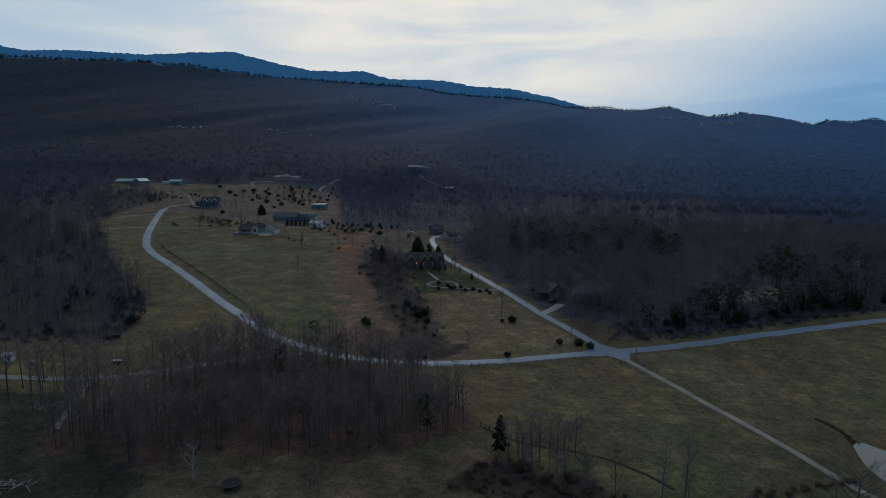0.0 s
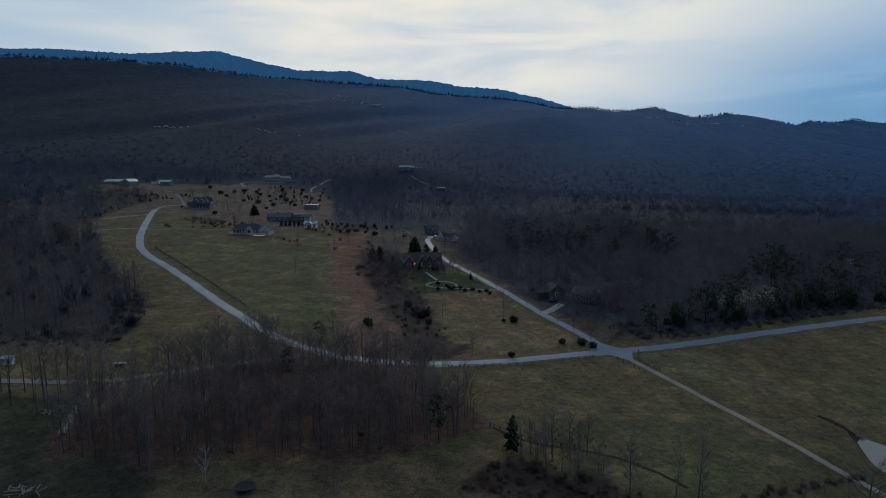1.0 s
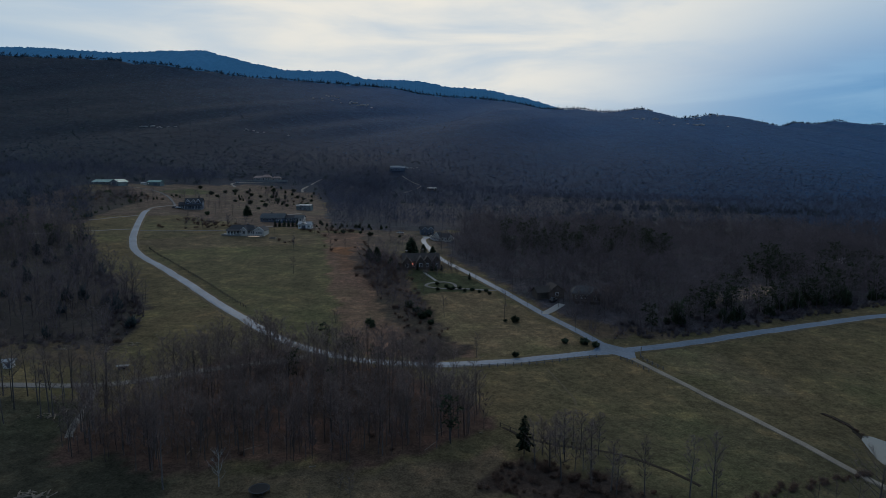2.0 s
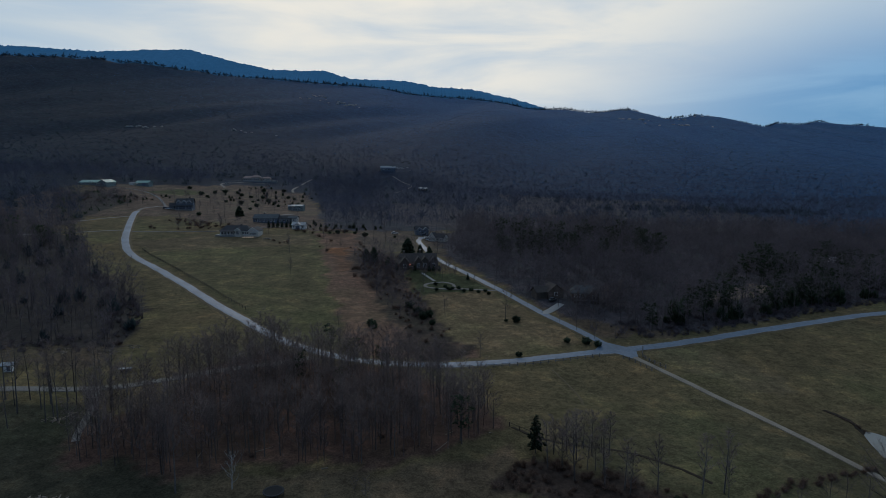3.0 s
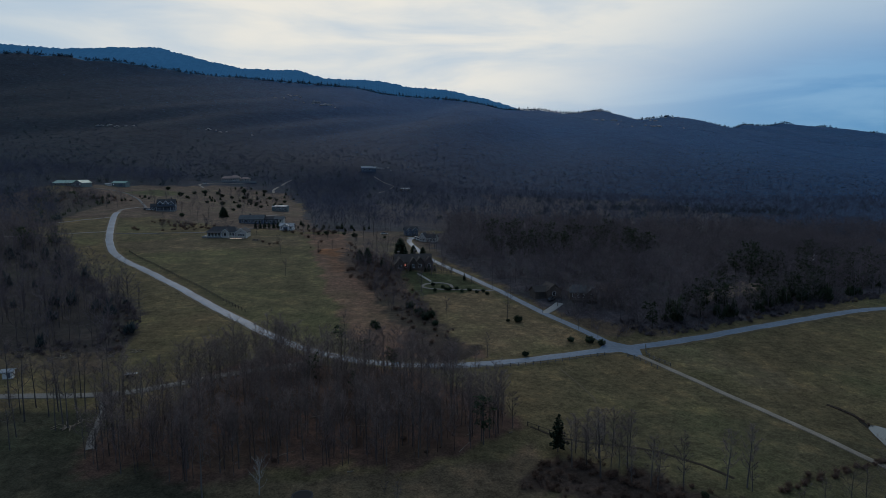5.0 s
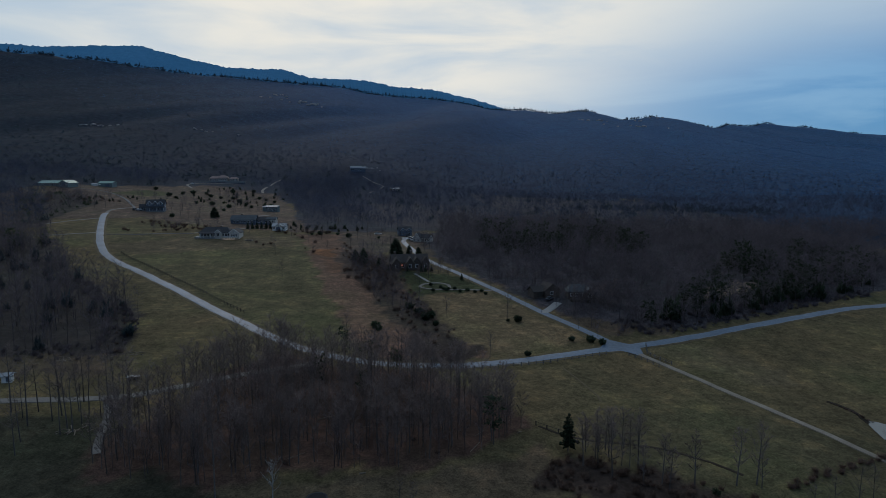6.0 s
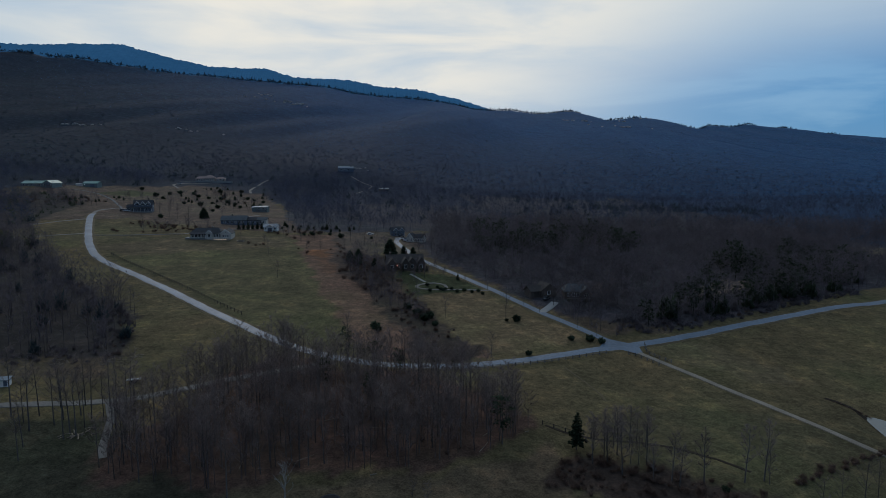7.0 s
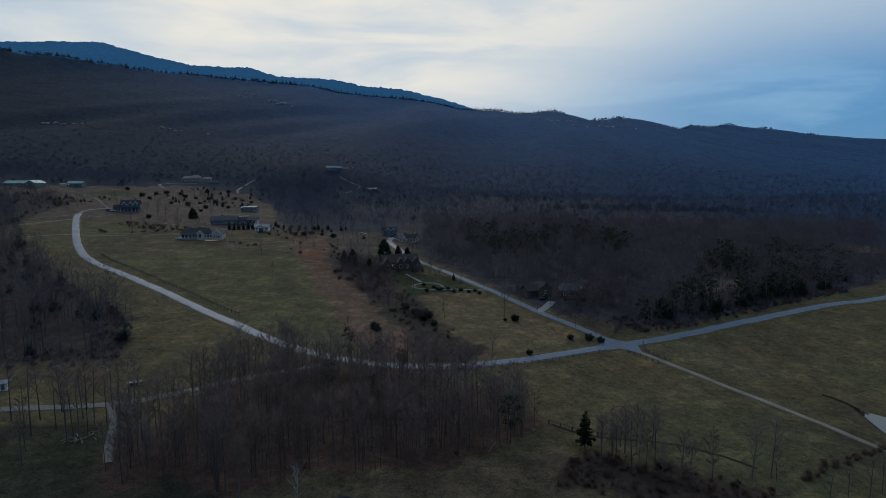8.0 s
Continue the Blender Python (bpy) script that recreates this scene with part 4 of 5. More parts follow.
crest_kinds = [tuft(700 + k, 7.0 + 2.0 * k, 4.2, 15, 1.1) for k in range(4)]
ridge_places = []
for x in np.arange(-1900, 3900, 2.2):
    if rng.random() < 0.8:
        y = float(ridge_line(np.array(x))) + rng.uniform(-30, 10)
        ridge_places.append((x + rng.uniform(-8, 8), y))
forest("ridge_trees", "ragged line of bare trees along the crest", ridge_places, crest_kinds, M_HILL_DARK, rng, 0.5, 1.5)

# ---- buildings ----
def box_mesh(w, d, z0, z1, x=0.0, y=0.0):
    v = [(x + sx * w / 2, y + sy * d / 2, z) for z in (z0, z1) for sx, sy in ((-1, -1), (1, -1), (1, 1), (-1, 1))]
    f = [(3, 2, 1, 0), (4, 5, 6, 7), (0, 1, 5, 4), (1, 2, 6, 5), (2, 3, 7, 6), (3, 0, 4, 7)]
    return v, f


def box_part(name, mat, parent, w, d, z0, z1, x=0.0, y=0.0, label=""):
    v, f = box_mesh(w, d, z0, z1, x, y)
    return mesh_ob(name, v, f, mat, parent, label)


def gable_block(root, w, d, h, rise, x, y, along, wall_mat, roof_mat, hip=0.0, eave=0.5):
    """One wing: walls with gable ends and a roof of two thick slopes, the crest along x or y."""
    L, S = (w, d) if along == "x" else (d, w)

    def place(u, v, z):
        return (x + u, y + v, z) if along == "x" else (x - v, y + u, z)

    v = [place(-L / 2, -S / 2, -1.6), place(L / 2, -S / 2, -1.6), place(L / 2, S / 2, -1.6), place(-L / 2, S / 2, -1.6),
         place(-L / 2, -S / 2, h), place(L / 2, -S / 2, h), place(L / 2, S / 2, h), place(-L / 2, S / 2, h),
         place(-L / 2 + hip, 0, h + rise), place(L / 2 - hip, 0, h + rise)]
    f = [(0, 1, 5, 4), (1, 2, 6, 5), (2, 3, 7, 6), (3, 0, 4, 7), (4, 8, 7), (5, 6, 9), (3, 2, 1, 0)]
    mesh_ob("wall", v, f, wall_mat, root)
    k = eave * rise / (S / 2)
    a, b, t = L / 2 + eave, S / 2 + eave, 0.22
    low, top = h - k + 0.05, h + rise + 0.05
    rv = []
    for dz in (0.0, t):
        rv += [place(-a, -b, low + dz), place(a, -b, low + dz), place(a, b, low + dz), place(-a, b, low + dz),
               place(-a + hip, 0, top + dz), place(a - hip, 0, top + dz)]
    rf = [(6, 7, 11, 10), (8, 9, 10, 11), (1, 0, 4, 5), (3, 2, 5, 4), (0, 1, 7, 6), (2, 3, 9, 8)]
    if hip:
        rf += [(9, 6, 10), (7, 8, 11), (0, 3, 4), (2, 1, 5), (3, 0, 6, 9), (1, 2, 8, 7)]
    else:
        rf += [(0, 6, 10, 4), (4, 10, 9, 3), (7, 1, 5, 11), (11, 5, 2, 8)]
    return mesh_ob("roof", rv, rf, roof_mat, root)


def window(root, x, y, z, w, h, face="s", lit=False, trim=None):
    """A framed window on a wall that faces s, n, e or w."""
    turn = {"s": 0, "e": 90, "n": 180, "w": 270}[face]
    bars = []
    t, dp = 0.11, 0.09
    faces = []
    for bw, bh, bx, bz in ((w + 2 * t, t, 0, h / 2 + t / 2), (w + 2 * t, t, 0, -h / 2 - t / 2), (t, h, -w / 2 - t / 2, 0), (t, h, w / 2 + t / 2, 0), (0.05, h, 0, 0)):
        v, f = box_mesh(bw, dp, bz - bh / 2, bz + bh / 2, bx, -dp / 2)
        faces += [tuple(i + len(bars) for i in q) for q in f]
        bars += v
    fr = mesh_ob("window", bars, faces, trim or M_WHITE, root)
    fr.matrix_basis = pose(x, y, z, 0, 0, turn)
    v, f = box_mesh(w, 0.03, -h / 2, h / 2, 0, -0.03)
    mesh_ob("pane", v, f, M_LIT if lit else M_GLASS, fr)
    return fr


def house_root(name, label, x, y, turn, category="house", size=1.0):
    root = new(name)
    root.matrix_basis = pose(x, y, gz(x, y) + 0.15, 0, 0, turn) @ Matrix.Scale(size, 4)
    return tagged(root, label, category)


def porch(root, x, y, w, d, h, posts, mat=None, roof_mat=None):
    box_part("porch_floor", M_CONCRETE, root, w, d, -1.2, 0.35, x, y - d / 2)
    for k in range(posts):
        box_part("post", mat or M_WHITE, root, 0.22, 0.22, 0.35, h, x - w / 2 + 0.2 + k * (w - 0.4) / (posts - 1), y - d + 0.2)
    v = [(x - w / 2 - .3, y - d - .3, h), (x + w / 2 + .3, y - d - .3, h), (x + w / 2 + .3, y, h + 0.9), (x - w / 2 - .3, y, h + 0.9)]
    v += [(p, q, r + 0.18) for p, q, r in v]
    mesh_ob("porch_roof", v, [(3, 2, 1, 0), (4, 5, 6, 7), (0, 1, 5, 4), (1, 2, 6, 5), (2, 3, 7, 6), (3, 0, 4, 7)], roof_mat or M_ROOF_DARK, root)


def chimney(root, x, y, h, mat=None):
    c = box_part("chimney", mat or M_BROWN, root, 0.9, 0.9, 0.0, h, x, y)
    box_part("cap", M_CONCRETE, c, 1.15, 1.15, h, h + 0.14, x, y)


def barge_boards(root, x, y, half, eaves, rise, mat):
    """A pair of sloping boards along a gable's edge."""
    for s in (-1, 1):
        e, lo, hi = half + 0.5, eaves - 0.5 * rise / half, eaves + rise
        v = [(x + s * e, y, lo - 0.1), (x + s * e, y, lo + 0.3), (x, y, hi + 0.35), (x, y, hi - 0.05)]
        v += [(p, q + 0.12, z) for p, q, z in v]
        mesh_ob("barge_board", v, [(0, 1, 2, 3), (7, 6, 5, 4), (0, 4, 5, 1), (1, 5, 6, 2), (2, 6, 7, 3), (3, 7, 4, 0)], mat, root, "white barge board")


def front_row(root, xs, y, z, w=1.0, h=1.3, face="s", lit=()):
    for i, x in enumerate(xs):
        window(root, x, y, z, w, h, face, i in lit)


# cream ranch house with its lit deck
r = house_root("ranch_house", "cream single-storey house with dark shingle roof and lit wooden deck", -117, 389, -4)
gable_block(r, 18, 9, 3.2, 2.6, -3.5, 1, "x", M_CREAM, M_ROOF_DARK, hip=3.0)
gable_block(r, 6, 10, 3.0, 2.1, 8.5, -0.5, "y", M_CREAM, M_ROOF_DARK)
gable_block(r, 3.4, 5, 3.3, 1.5, -1.2, -2.6, "y", M_CREAM, M_ROOF_DARK)
front_row(r, (-11.2, -9.3, -7.4, -5.5, -3.7), -3.56, 1.7, 1.2, 1.7)
front_row(r, (1.6, 3.2, 4.6), -3.56, 1.7, 1.0, 1.7)
front_row(r, (7.2, 8.5, 9.8), -5.56, 1.4, 0.8, 1.5)
window(r, -1.2, -5.16, 1.9, 1.4, 2.0)
window(r, 8.5, -5.56, 3.5, 0.6, 0.6)
barge_boards(r, 8.5, -6.1, 3.0, 3.0, 2.1, M_WHITE)
barge_boards(r, -1.2, -5.7, 1.7, 3.3, 1.5, M_WHITE)
porch(r, -7.4, -3.5, 8.6, 2.2, 2.6, 5)
deck = box_part("deck", M_LOG, r, 9.5, 3.0, -1.6, 0.0, 6.0, -7.1, "pale timber deck")
for k in range(8):
    box_part("deck_post", M_WHITE, deck, 0.1, 0.1, 0.0, 1.0, 1.5 + k * 1.29, -8.5)
box_part("deck_rail", M_WHITE, deck, 9.4, 0.1, 1.0, 1.1, 6.0, -8.5)
box_part("deck_light", lamp_mat("deck_lamp", (1.0, 0.66, 0.34), 0.5), deck, 7.0, 0.06, -0.45, -0.25, 6.2, -8.64, "warm glowing strip under the deck edge")
chimney(r, -1, 2.5, 6.6)
box_part("retaining_wall", M_CONCRETE, r, 2.6, 6, -2.2, 0.6, -13.8, -2.5)
# slate two-storey house
r = house_root("farmhouse", "dark slate two-storey house with white gables and porch", -192, 508, 8)
gable_block(r, 13, 9, 5.4, 3.2, 0, 0, "x", M_SLATE, M_ROOF_DARK)
for k in (-3.9, 0.2, 3.9):
    gable_block(r, 3.0, 5.5, 5.8, 1.8, k, -2.4, "y", M_SLATE, M_ROOF_DARK)
    window(r, k, -5.2, 5.4, 1.1, 1.5)
    barge_boards(r, k, -5.75, 1.5, 5.8, 1.8, M_WHITE)
gable_block(r, 6, 7, 3.0, 2.2, -8.6, 0.5, "x", M_SLATE, M_ROOF_DARK)
porch(r, 0, -5.2, 13, 2.2, 2.7, 6)
front_row(r, (-5, -2.4, 2.4, 5), -4.56, 1.7, 1.1, 1.7)
front_row(r, (-10, -7.6), -3.06, 1.4, 1.6, 1.9)
window(r, 6.56, 0, 4.0, 1.0, 1.5, "e")
chimney(r, 3.5, 1.5, 10)
# long dark house behind the cone shrubs
r = house_root("long_house", "long dark timber house with grey-green roof", -110, 446, -6)
gable_block(r, 17, 9, 3.0, 2.6, -4, 0, "x", M_SLATE, M_ROOF_GREY)
gable_block(r, 10, 7, 2.7, 1.7, 9.2, 1.0, "x", M_SLATE, M_ROOF_DARK)
gable_block(r, 6, 6, 3.0, 1.4, 15, 0.5, "x", M_CREAM, M_ROOF_GREY)
front_row(r, (-10, -7.5, -5, -2.5, 0, 2.2), -4.56, 1.6, 1.2, 1.5)
front_row(r, (6.5, 9, 11.5), -2.56, 1.5, 1.2, 1.3)
front_row(r, (14, 16), -2.56, 1.5, 1.1, 1.4)
chimney(r, -6, 1, 6.6)
# white gabled outbuilding
r = house_root("garage", "small pale outbuilding with a low gable roof", -86, 416, -8, "garage")
gable_block(r, 8.5, 6, 2.6, 1.5, 0, 0, "x", M_WHITE, M_ROOF_PALE)
gable_block(r, 4, 4, 2.6, 1.2, 0, -2.6, "y", M_WHITE, M_ROOF_PALE)
box_part("garage_door", M_SLATE, r, 2.6, 0.1, 0.0, 2.1, 0, -4.66)
front_row(r, (-3.1, 3.1), -3.06, 1.4, 0.9, 1.0)
# pale green house at the wood's edge
r = house_root("boxy_house", "pale green two-storey house at the edge of the woods", -107.9, 539.7, -10, size=0.72)
gable_block(r, 15, 9, 5.6, 1.2, 0, 0, "x", M_GREENISH, M_ROOF_PALE)
gable_block(r, 4, 6, 5.0, 1.2, -9, 0.5, "x", M_GREENISH, M_ROOF_PALE)
front_row(r, (-5.5, -2.5, 0.5, 3.5, 6), -4.56, 1.6, 1.1, 1.5)
front_row(r, (-5.5, -2.5, 0.5, 3.5, 6), -4.56, 4.2, 1.1, 1.4)
# clay-roofed house on its terrace
r = house_root("villa", "wide low house with clay tile roof on a terraced bank", -201.6, 781.2, 6)
gable_block(r, 22, 10, 3.4, 2.2, -2, 0, "x", M_TAN, M_ROOF_TILE, hip=3.5)
gable_block(r, 11, 9, 4.4, 2.6, 3, -1, "x", M_TAN, M_ROOF_TILE, hip=3.5)
gable_block(r, 10, 8, 3.0, 1.6, 15, 0, "x", M_TAN, M_ROOF_TILE, hip=2.5)
box_part("terrace", M_CONCRETE, r, 62, 3, -3.5, 0.25, -2, -8, "pale retaining terrace")
front_row(r, (-11, -8.5, -6, -3.5), -5.06, 1.7, 1.4, 1.7)
front_row(r, (-0.8, 1.4, 3.6, 5.8), -5.56, 1.9, 1.2, 2.0)
front_row(r, (12, 15, 18), -4.06, 1.5, 1.4, 1.5)
# green-roofed barns
r = house_root("barn", "long barn with pale green metal roof", -318, 632, -14, "barn")
gable_block(r, 24, 12, 2.4, 2.2, -5, 0, "x", M_GREENISH, M_ROOF_GREEN)
gable_block(r, 9, 14, 2.6, 2.4, 10.5, -1, "y", M_GREENISH, M_ROOF_GREEN)
front_row(r, (-14, -10, -6, -2, 2), -6.06, 1.2, 1.4, 1.1)
box_part("barn_door", M_SLATE, r, 3.2, 0.12, -0.2, 2.4, 10.5, -8.08)
front_row(r, (7.6, 13.4), -8.06, 1.4, 1.0, 1.1)
r = house_root("barn", "small open barn with green metal roof", -286, 655, -10, "barn")
gable_block(r, 14, 8, 3.0, 1.8, 3, 0, "x", M_GREENISH, M_ROOF_GREEN)
box_part("barn_door", M_SLATE, r, 4.0, 0.12, -0.2, 2.6, 5, -4.08)
box_part("door_lamp", lamp_mat("barn_lamp", (0.95, 0.97, 1.0), 0.7), r, 0.6, 0.1, 1.4, 2.2, -2.5, -4.1, "bright barn door lamp")
gable_block(r, 6, 4, 2.2, 0.6, -9, -1, "x", M_WHITE, M_ROOF_PALE)
# houses up on the wooded hill
r = house_root("hill_house", "dark house with pale metal roof in the hillside woods", -38.9, 827.0, 5, size=0.75)
gable_block(r, 20, 9, 5.4, 2.8, 0, 0, "x", M_SLATE, M_ROOF_PALE)
gable_block(r, 7, 7, 4.6, 2.2, 12.5, -1, "x", M_SLATE, M_ROOF_PALE)
front_row(r, (-8, -5, -2, 1, 4, 7), -4.56, 2.2, 1.6, 2.0)
r = house_root("cabin", "small cabin with pale flat metal roof on the slope", 7, 736, 12, "cabin")
gable_block(r, 10, 6, 2.8, 1.1, 0, 0, "x", M_BROWN, M_ROOF_PALE)
front_row(r, (-3, 0, 3), -3.06, 1.5, 1.1, 1.2)
# grey gabled houses at the end of the lane
r = house_root("gabled_house", "blue-grey two-storey house with white-edged gables", -4.4, 405.8, 8, size=0.72)
gable_block(r, 12, 8, 4.6, 2.8, 0, 0, "x", M_SLATE, M_ROOF_DARK)
for k in (-2.6, 2.8):
    gable_block(r, 4.4, 6, 4.4, 2.4, k, -2.6, "y", M_SLATE, M_ROOF_DARK)
    window(r, k, -5.66, 3.9, 1.2, 1.4)
    window(r, k, -5.66, 1.4, 1.4, 1.6)
    for s in (-1, 1):
        v = [(k + s * 2.75, -6.15, 4.15), (k + s * 2.75, -6.15, 4.5), (k, -6.15, 7.15), (k, -6.15, 6.8)]
        v += [(p, q + 0.12, z) for p, q, z in v]
        mesh_ob("barge_board", v, [(0, 1, 2, 3), (7, 6, 5, 4), (0, 4, 5, 1), (1, 5, 6, 2), (2, 6, 7, 3), (3, 7, 4, 0)], M_WHITE, r, "white barge board")
front_row(r, (-5.2, 0.1, 5.2), -4.06, 1.5, 1.0, 1.5)
r = house_root("gabled_house", "long grey house with pale gable end beside parked cars", 5.7, 381.9, -32, size=0.68)
gable_block(r, 15, 8, 3.6, 2.8, 0, 0, "x", M_CREAM, M_ROOF_DARK)
gable_block(r, 7, 6, 3.4, 4.2, -4, -3, "y", M_CREAM, M_ROOF_DARK)
barge_boards(r, -4, -6.6, 3.5, 3.4, 4.2, M_WHITE)
front_row(r, (-6, -2.5), -6.06, 1.5, 1.0, 1.4)
front_row(r, (1.5, 4, 6.4), -4.06, 1.5, 1.1, 1.4)
window(r, 7.56, 0, 1.6, 1.2, 1.5, "e")
chimney(r, 4, 1.5, 8.2, M_TAN)
# stone house with steep gables
r = house_root("stone_house", "brown stone house with steep gables and small lit porch", -9, 305, 4)
gable_block(r, 18, 8, 3.4, 3.2, 0, 1.5, "x", M_BROWN, M_ROOF_BROWN)
for k, w, dep in ((-7.2, 4.6, 9), (-0.4, 4.0, 7), (2.8, 4.2, 8), (7.4, 3.8, 6.5)):
    gable_block(r, w, dep, 3.2, 2.6, k, -1.2, "y", M_BROWN, M_ROOF_BROWN)
    window(r, k, -1.2 - dep / 2 - 0.06, 1.6, 1.2, 1.6)
    for s in ((-1, 1) if k in (-7.2, -0.4) else ()):
        q0 = -1.2 - dep / 2 - 0.62
        e, lo, hi = w / 2 + 0.5, 3.25 - 0.5 * 2.6 / (w / 2), 5.95
        v = [(k + s * e, q0, lo - 0.1), (k + s * e, q0, lo + 0.2), (k, q0, hi + 0.2), (k, q0, hi - 0.1)]
        v += [(p, q + 0.1, z) for p, q, z in v]
        mesh_ob("barge_board", v, [(0, 1, 2, 3), (7, 6, 5, 4), (0, 4, 5, 1), (1, 5, 6, 2), (2, 6, 7, 3), (3, 7, 4, 0)], M_TAN, r, "tan barge board")
front_row(r, (-3.8, 5.2), -2.56, 1.6, 1.3, 1.6)
box_part("door", M_SLATE, r, 1.2, 0.1, 0.0, 2.2, -2.6, -2.58)
box_part("porch_lamp", M_RED, r, 0.7, 0.25, 1.6, 2.2, -4.4, -3.0, "glowing orange-red porch lamp")
chimney(r, 1.2, 3.5, 8.4)
chimney(r, -7, 3.2, 7.8)
# brown houses among the bare trees
r = house_root("cottage", "brown cottage with low roof among bare trees", 60, 251, -10, "house")
gable_block(r, 11, 7, 2.9, 2.4, 0, 0, "x", M_BROWN, M_ROOF_GREY, hip=2.0)
gable_block(r, 4, 6, 2.8, 1.8, 3.2, -2.2, "y", M_BROWN, M_ROOF_GREY)
front_row(r, (-4, -2, 0), -3.56, 1.5, 1.0, 1.3)
window(r, 3.2, -5.26, 1.5, 1.3, 1.4)
box_part("deck", M_FENCE, r, 10, 2.2, -1.2, 0.3, 0, -6.0)
for k in range(6):
    box_part("deck_post", M_FENCE, r, 0.12, 0.12, 0.3, 1.3, -4.8 + k * 1.92, -7.0)
r = house_root("cottage", "small brown cottage with a steep gable beside the drive", 47, 254, 14, "house")
gable_block(r, 7, 6, 2.7, 2.6, 0, 0, "y", M_BROWN, M_ROOF_BROWN)
gable_block(r, 6, 5, 2.5, 1.8, -5.4, 0.5, "x", M_BROWN, M_ROOF_BROWN)
window(r, 0, -3.06, 1.5, 1.3, 1.4)
box_part("garage_door", M_FENCE, r, 2.4, 0.1, 0.0, 2.0, -5.4, -2.06)
# small white shed at the edge of the woods
r = house_root("shed", "small white shed with a pale roof", -125, 171, 10, "shed")
gable_block(r, 2.3, 2.0, 1.7, 0.4, 0, 0, "x", M_WHITE, M_ROOF_PALE)
box_part("door", M_SLATE, r, 0.8, 0.06, 0.0, 1.55, 0.3, -1.04)

r = house_root("shed", "small white shed in a gap of the woods", 234.6, 341, 15, "shed")
gable_block(r, 3.4, 2.6, 2.2, 0.8, 0, 0, "x", M_WHITE, M_ROOF_PALE)
box_part("door", M_SLATE, r, 0.9, 0.06, 0.0, 1.9, 0.3, -1.34)

# ---- single trees and shrubs ----
rng = np.random.default_rng(31)
bare_small = [tree_thing("bare_tree", bare_tree_mesh(210 + k, 6.0 + k, 10, 150, spread=0.24, first=0.3, twig_w=0.02), "young leafless tree beside the lane", "tree", "young trees along the lane", M_BARK, M_TWIG) for k in range(2)]
LANE_TREES = [(50, 205), (46, 213.5), (42, 222), (37.5, 232), (33.5, 241), (23.5, 262.5), (16, 275.5), (29, 252), (57, 204), (52, 216), (48, 226)]
for i, (x, y) in enumerate(LANE_TREES):
    stand(bare_small[i % 2], x, y, i * 67, 0.75 + 0.12 * (i % 3), first=i < 2)

FIELD_TREES = [(22.2, 226.2, 12.0), (-0.6, 229, 8.5), (-69, 287, 8.0), (-37.4, 198, 11.5), (-64, 370, 8.0), (-141, 426, 9.0), (-52, 350, 6.0), (-57, 382, 7.5), (-76, 392, 7.0),
               (-241, 521, 10), (-237, 507, 10), (-230, 510, 11), (-233, 526, 12), (-178, 498, 9), (-174, 514, 10), (-166, 479, 9), (-157, 466, 9), (-171, 435, 8), (-131, 402, 8), (-79, 340, 9), (-84, 364, 7),
               (-59, 342, 7), (-102, 394, 6), (-39, 353, 9), (-35, 380, 10), (-27, 368, 9), (-20, 373, 9), (6.6, 356, 11), (11.6, 356, 11), (3.5, 359, 10), (14, 372, 11), (-29, 398, 10), (-48, 410, 10), (18, 340, 10),
               (8, 190.5, 8.0), (-18, 268, 9.0), (-24, 285, 9.0), (-8, 262, 12.0), (-214, 545, 12), (-205, 548, 12), (-222, 560, 11), (-199, 540, 10), (-150, 468, 9), (-143, 478, 9), (-34, 186, 7.0), (-15, 186, 6.5)]
for i, (x, y, h) in enumerate(FIELD_TREES):
    t = tree_thing("bare_tree", bare_tree_mesh(230 + i, h, 13, 220, spread=0.2, first=0.28, twig_w=0.024), "lone leafless tree standing in dry pasture", "tree", "lone bare trees", M_BARK, M_TWIG)
    stand(t, x, y, i * 40, 1.0, first=True)

# trees in the thicket and along the creek
thick_kinds = [tree_thing("bare_tree", bare_tree_mesh(270 + k, 11.5 + 1.1 * (k % 3), 17, 420, spread=0.16, first=0.26, trunk_r=0.011, twig_w=0.03), "slender leafless tree in the creek thicket", "tree", "bare trees by the creek", M_BARK, M_TWIG) for k in range(4)]
CREEK_TREES = [(33.2, 110.9), (42.0, 110.5), (46.5, 110.6), (16.7, 127.8), (19.7, 129.0), (21.2, 127.6), (23.9, 129.7), (25.1, 127.5), (28.1, 130.1), (29.0, 127.4), (20.8, 124.6), (17.5, 124.0), (27.2, 112.7), (23.6, 120.1)]
CREEK_TREES += [(13.7, 121.3), (16.6, 120.4), (22, 120.6), (25.2, 119.5), (19.4, 127), (16.4, 127), (27.3, 110), (23.3, 113), (18, 116), (46.7, 109.2)]
for i, (x, y) in enumerate(CREEK_TREES):
    stand(thick_kinds[i % 4], x, y, i * 83, 1.0 if i < 3 else (0.9, 0.75, 1.0, 0.68, 0.85)[i % 5], first=i < 4)

# loose trees west of the grove
west_kinds = [tree_thing("bare_tree", bare_tree_mesh(290 + k, 15.0 + k, 14, 300, spread=0.15, first=0.45), "tall thin leafless tree beside the gravel drive", "tree", "bare trees by the drive", M_BARK, M_TWIG) for k in range(3)]
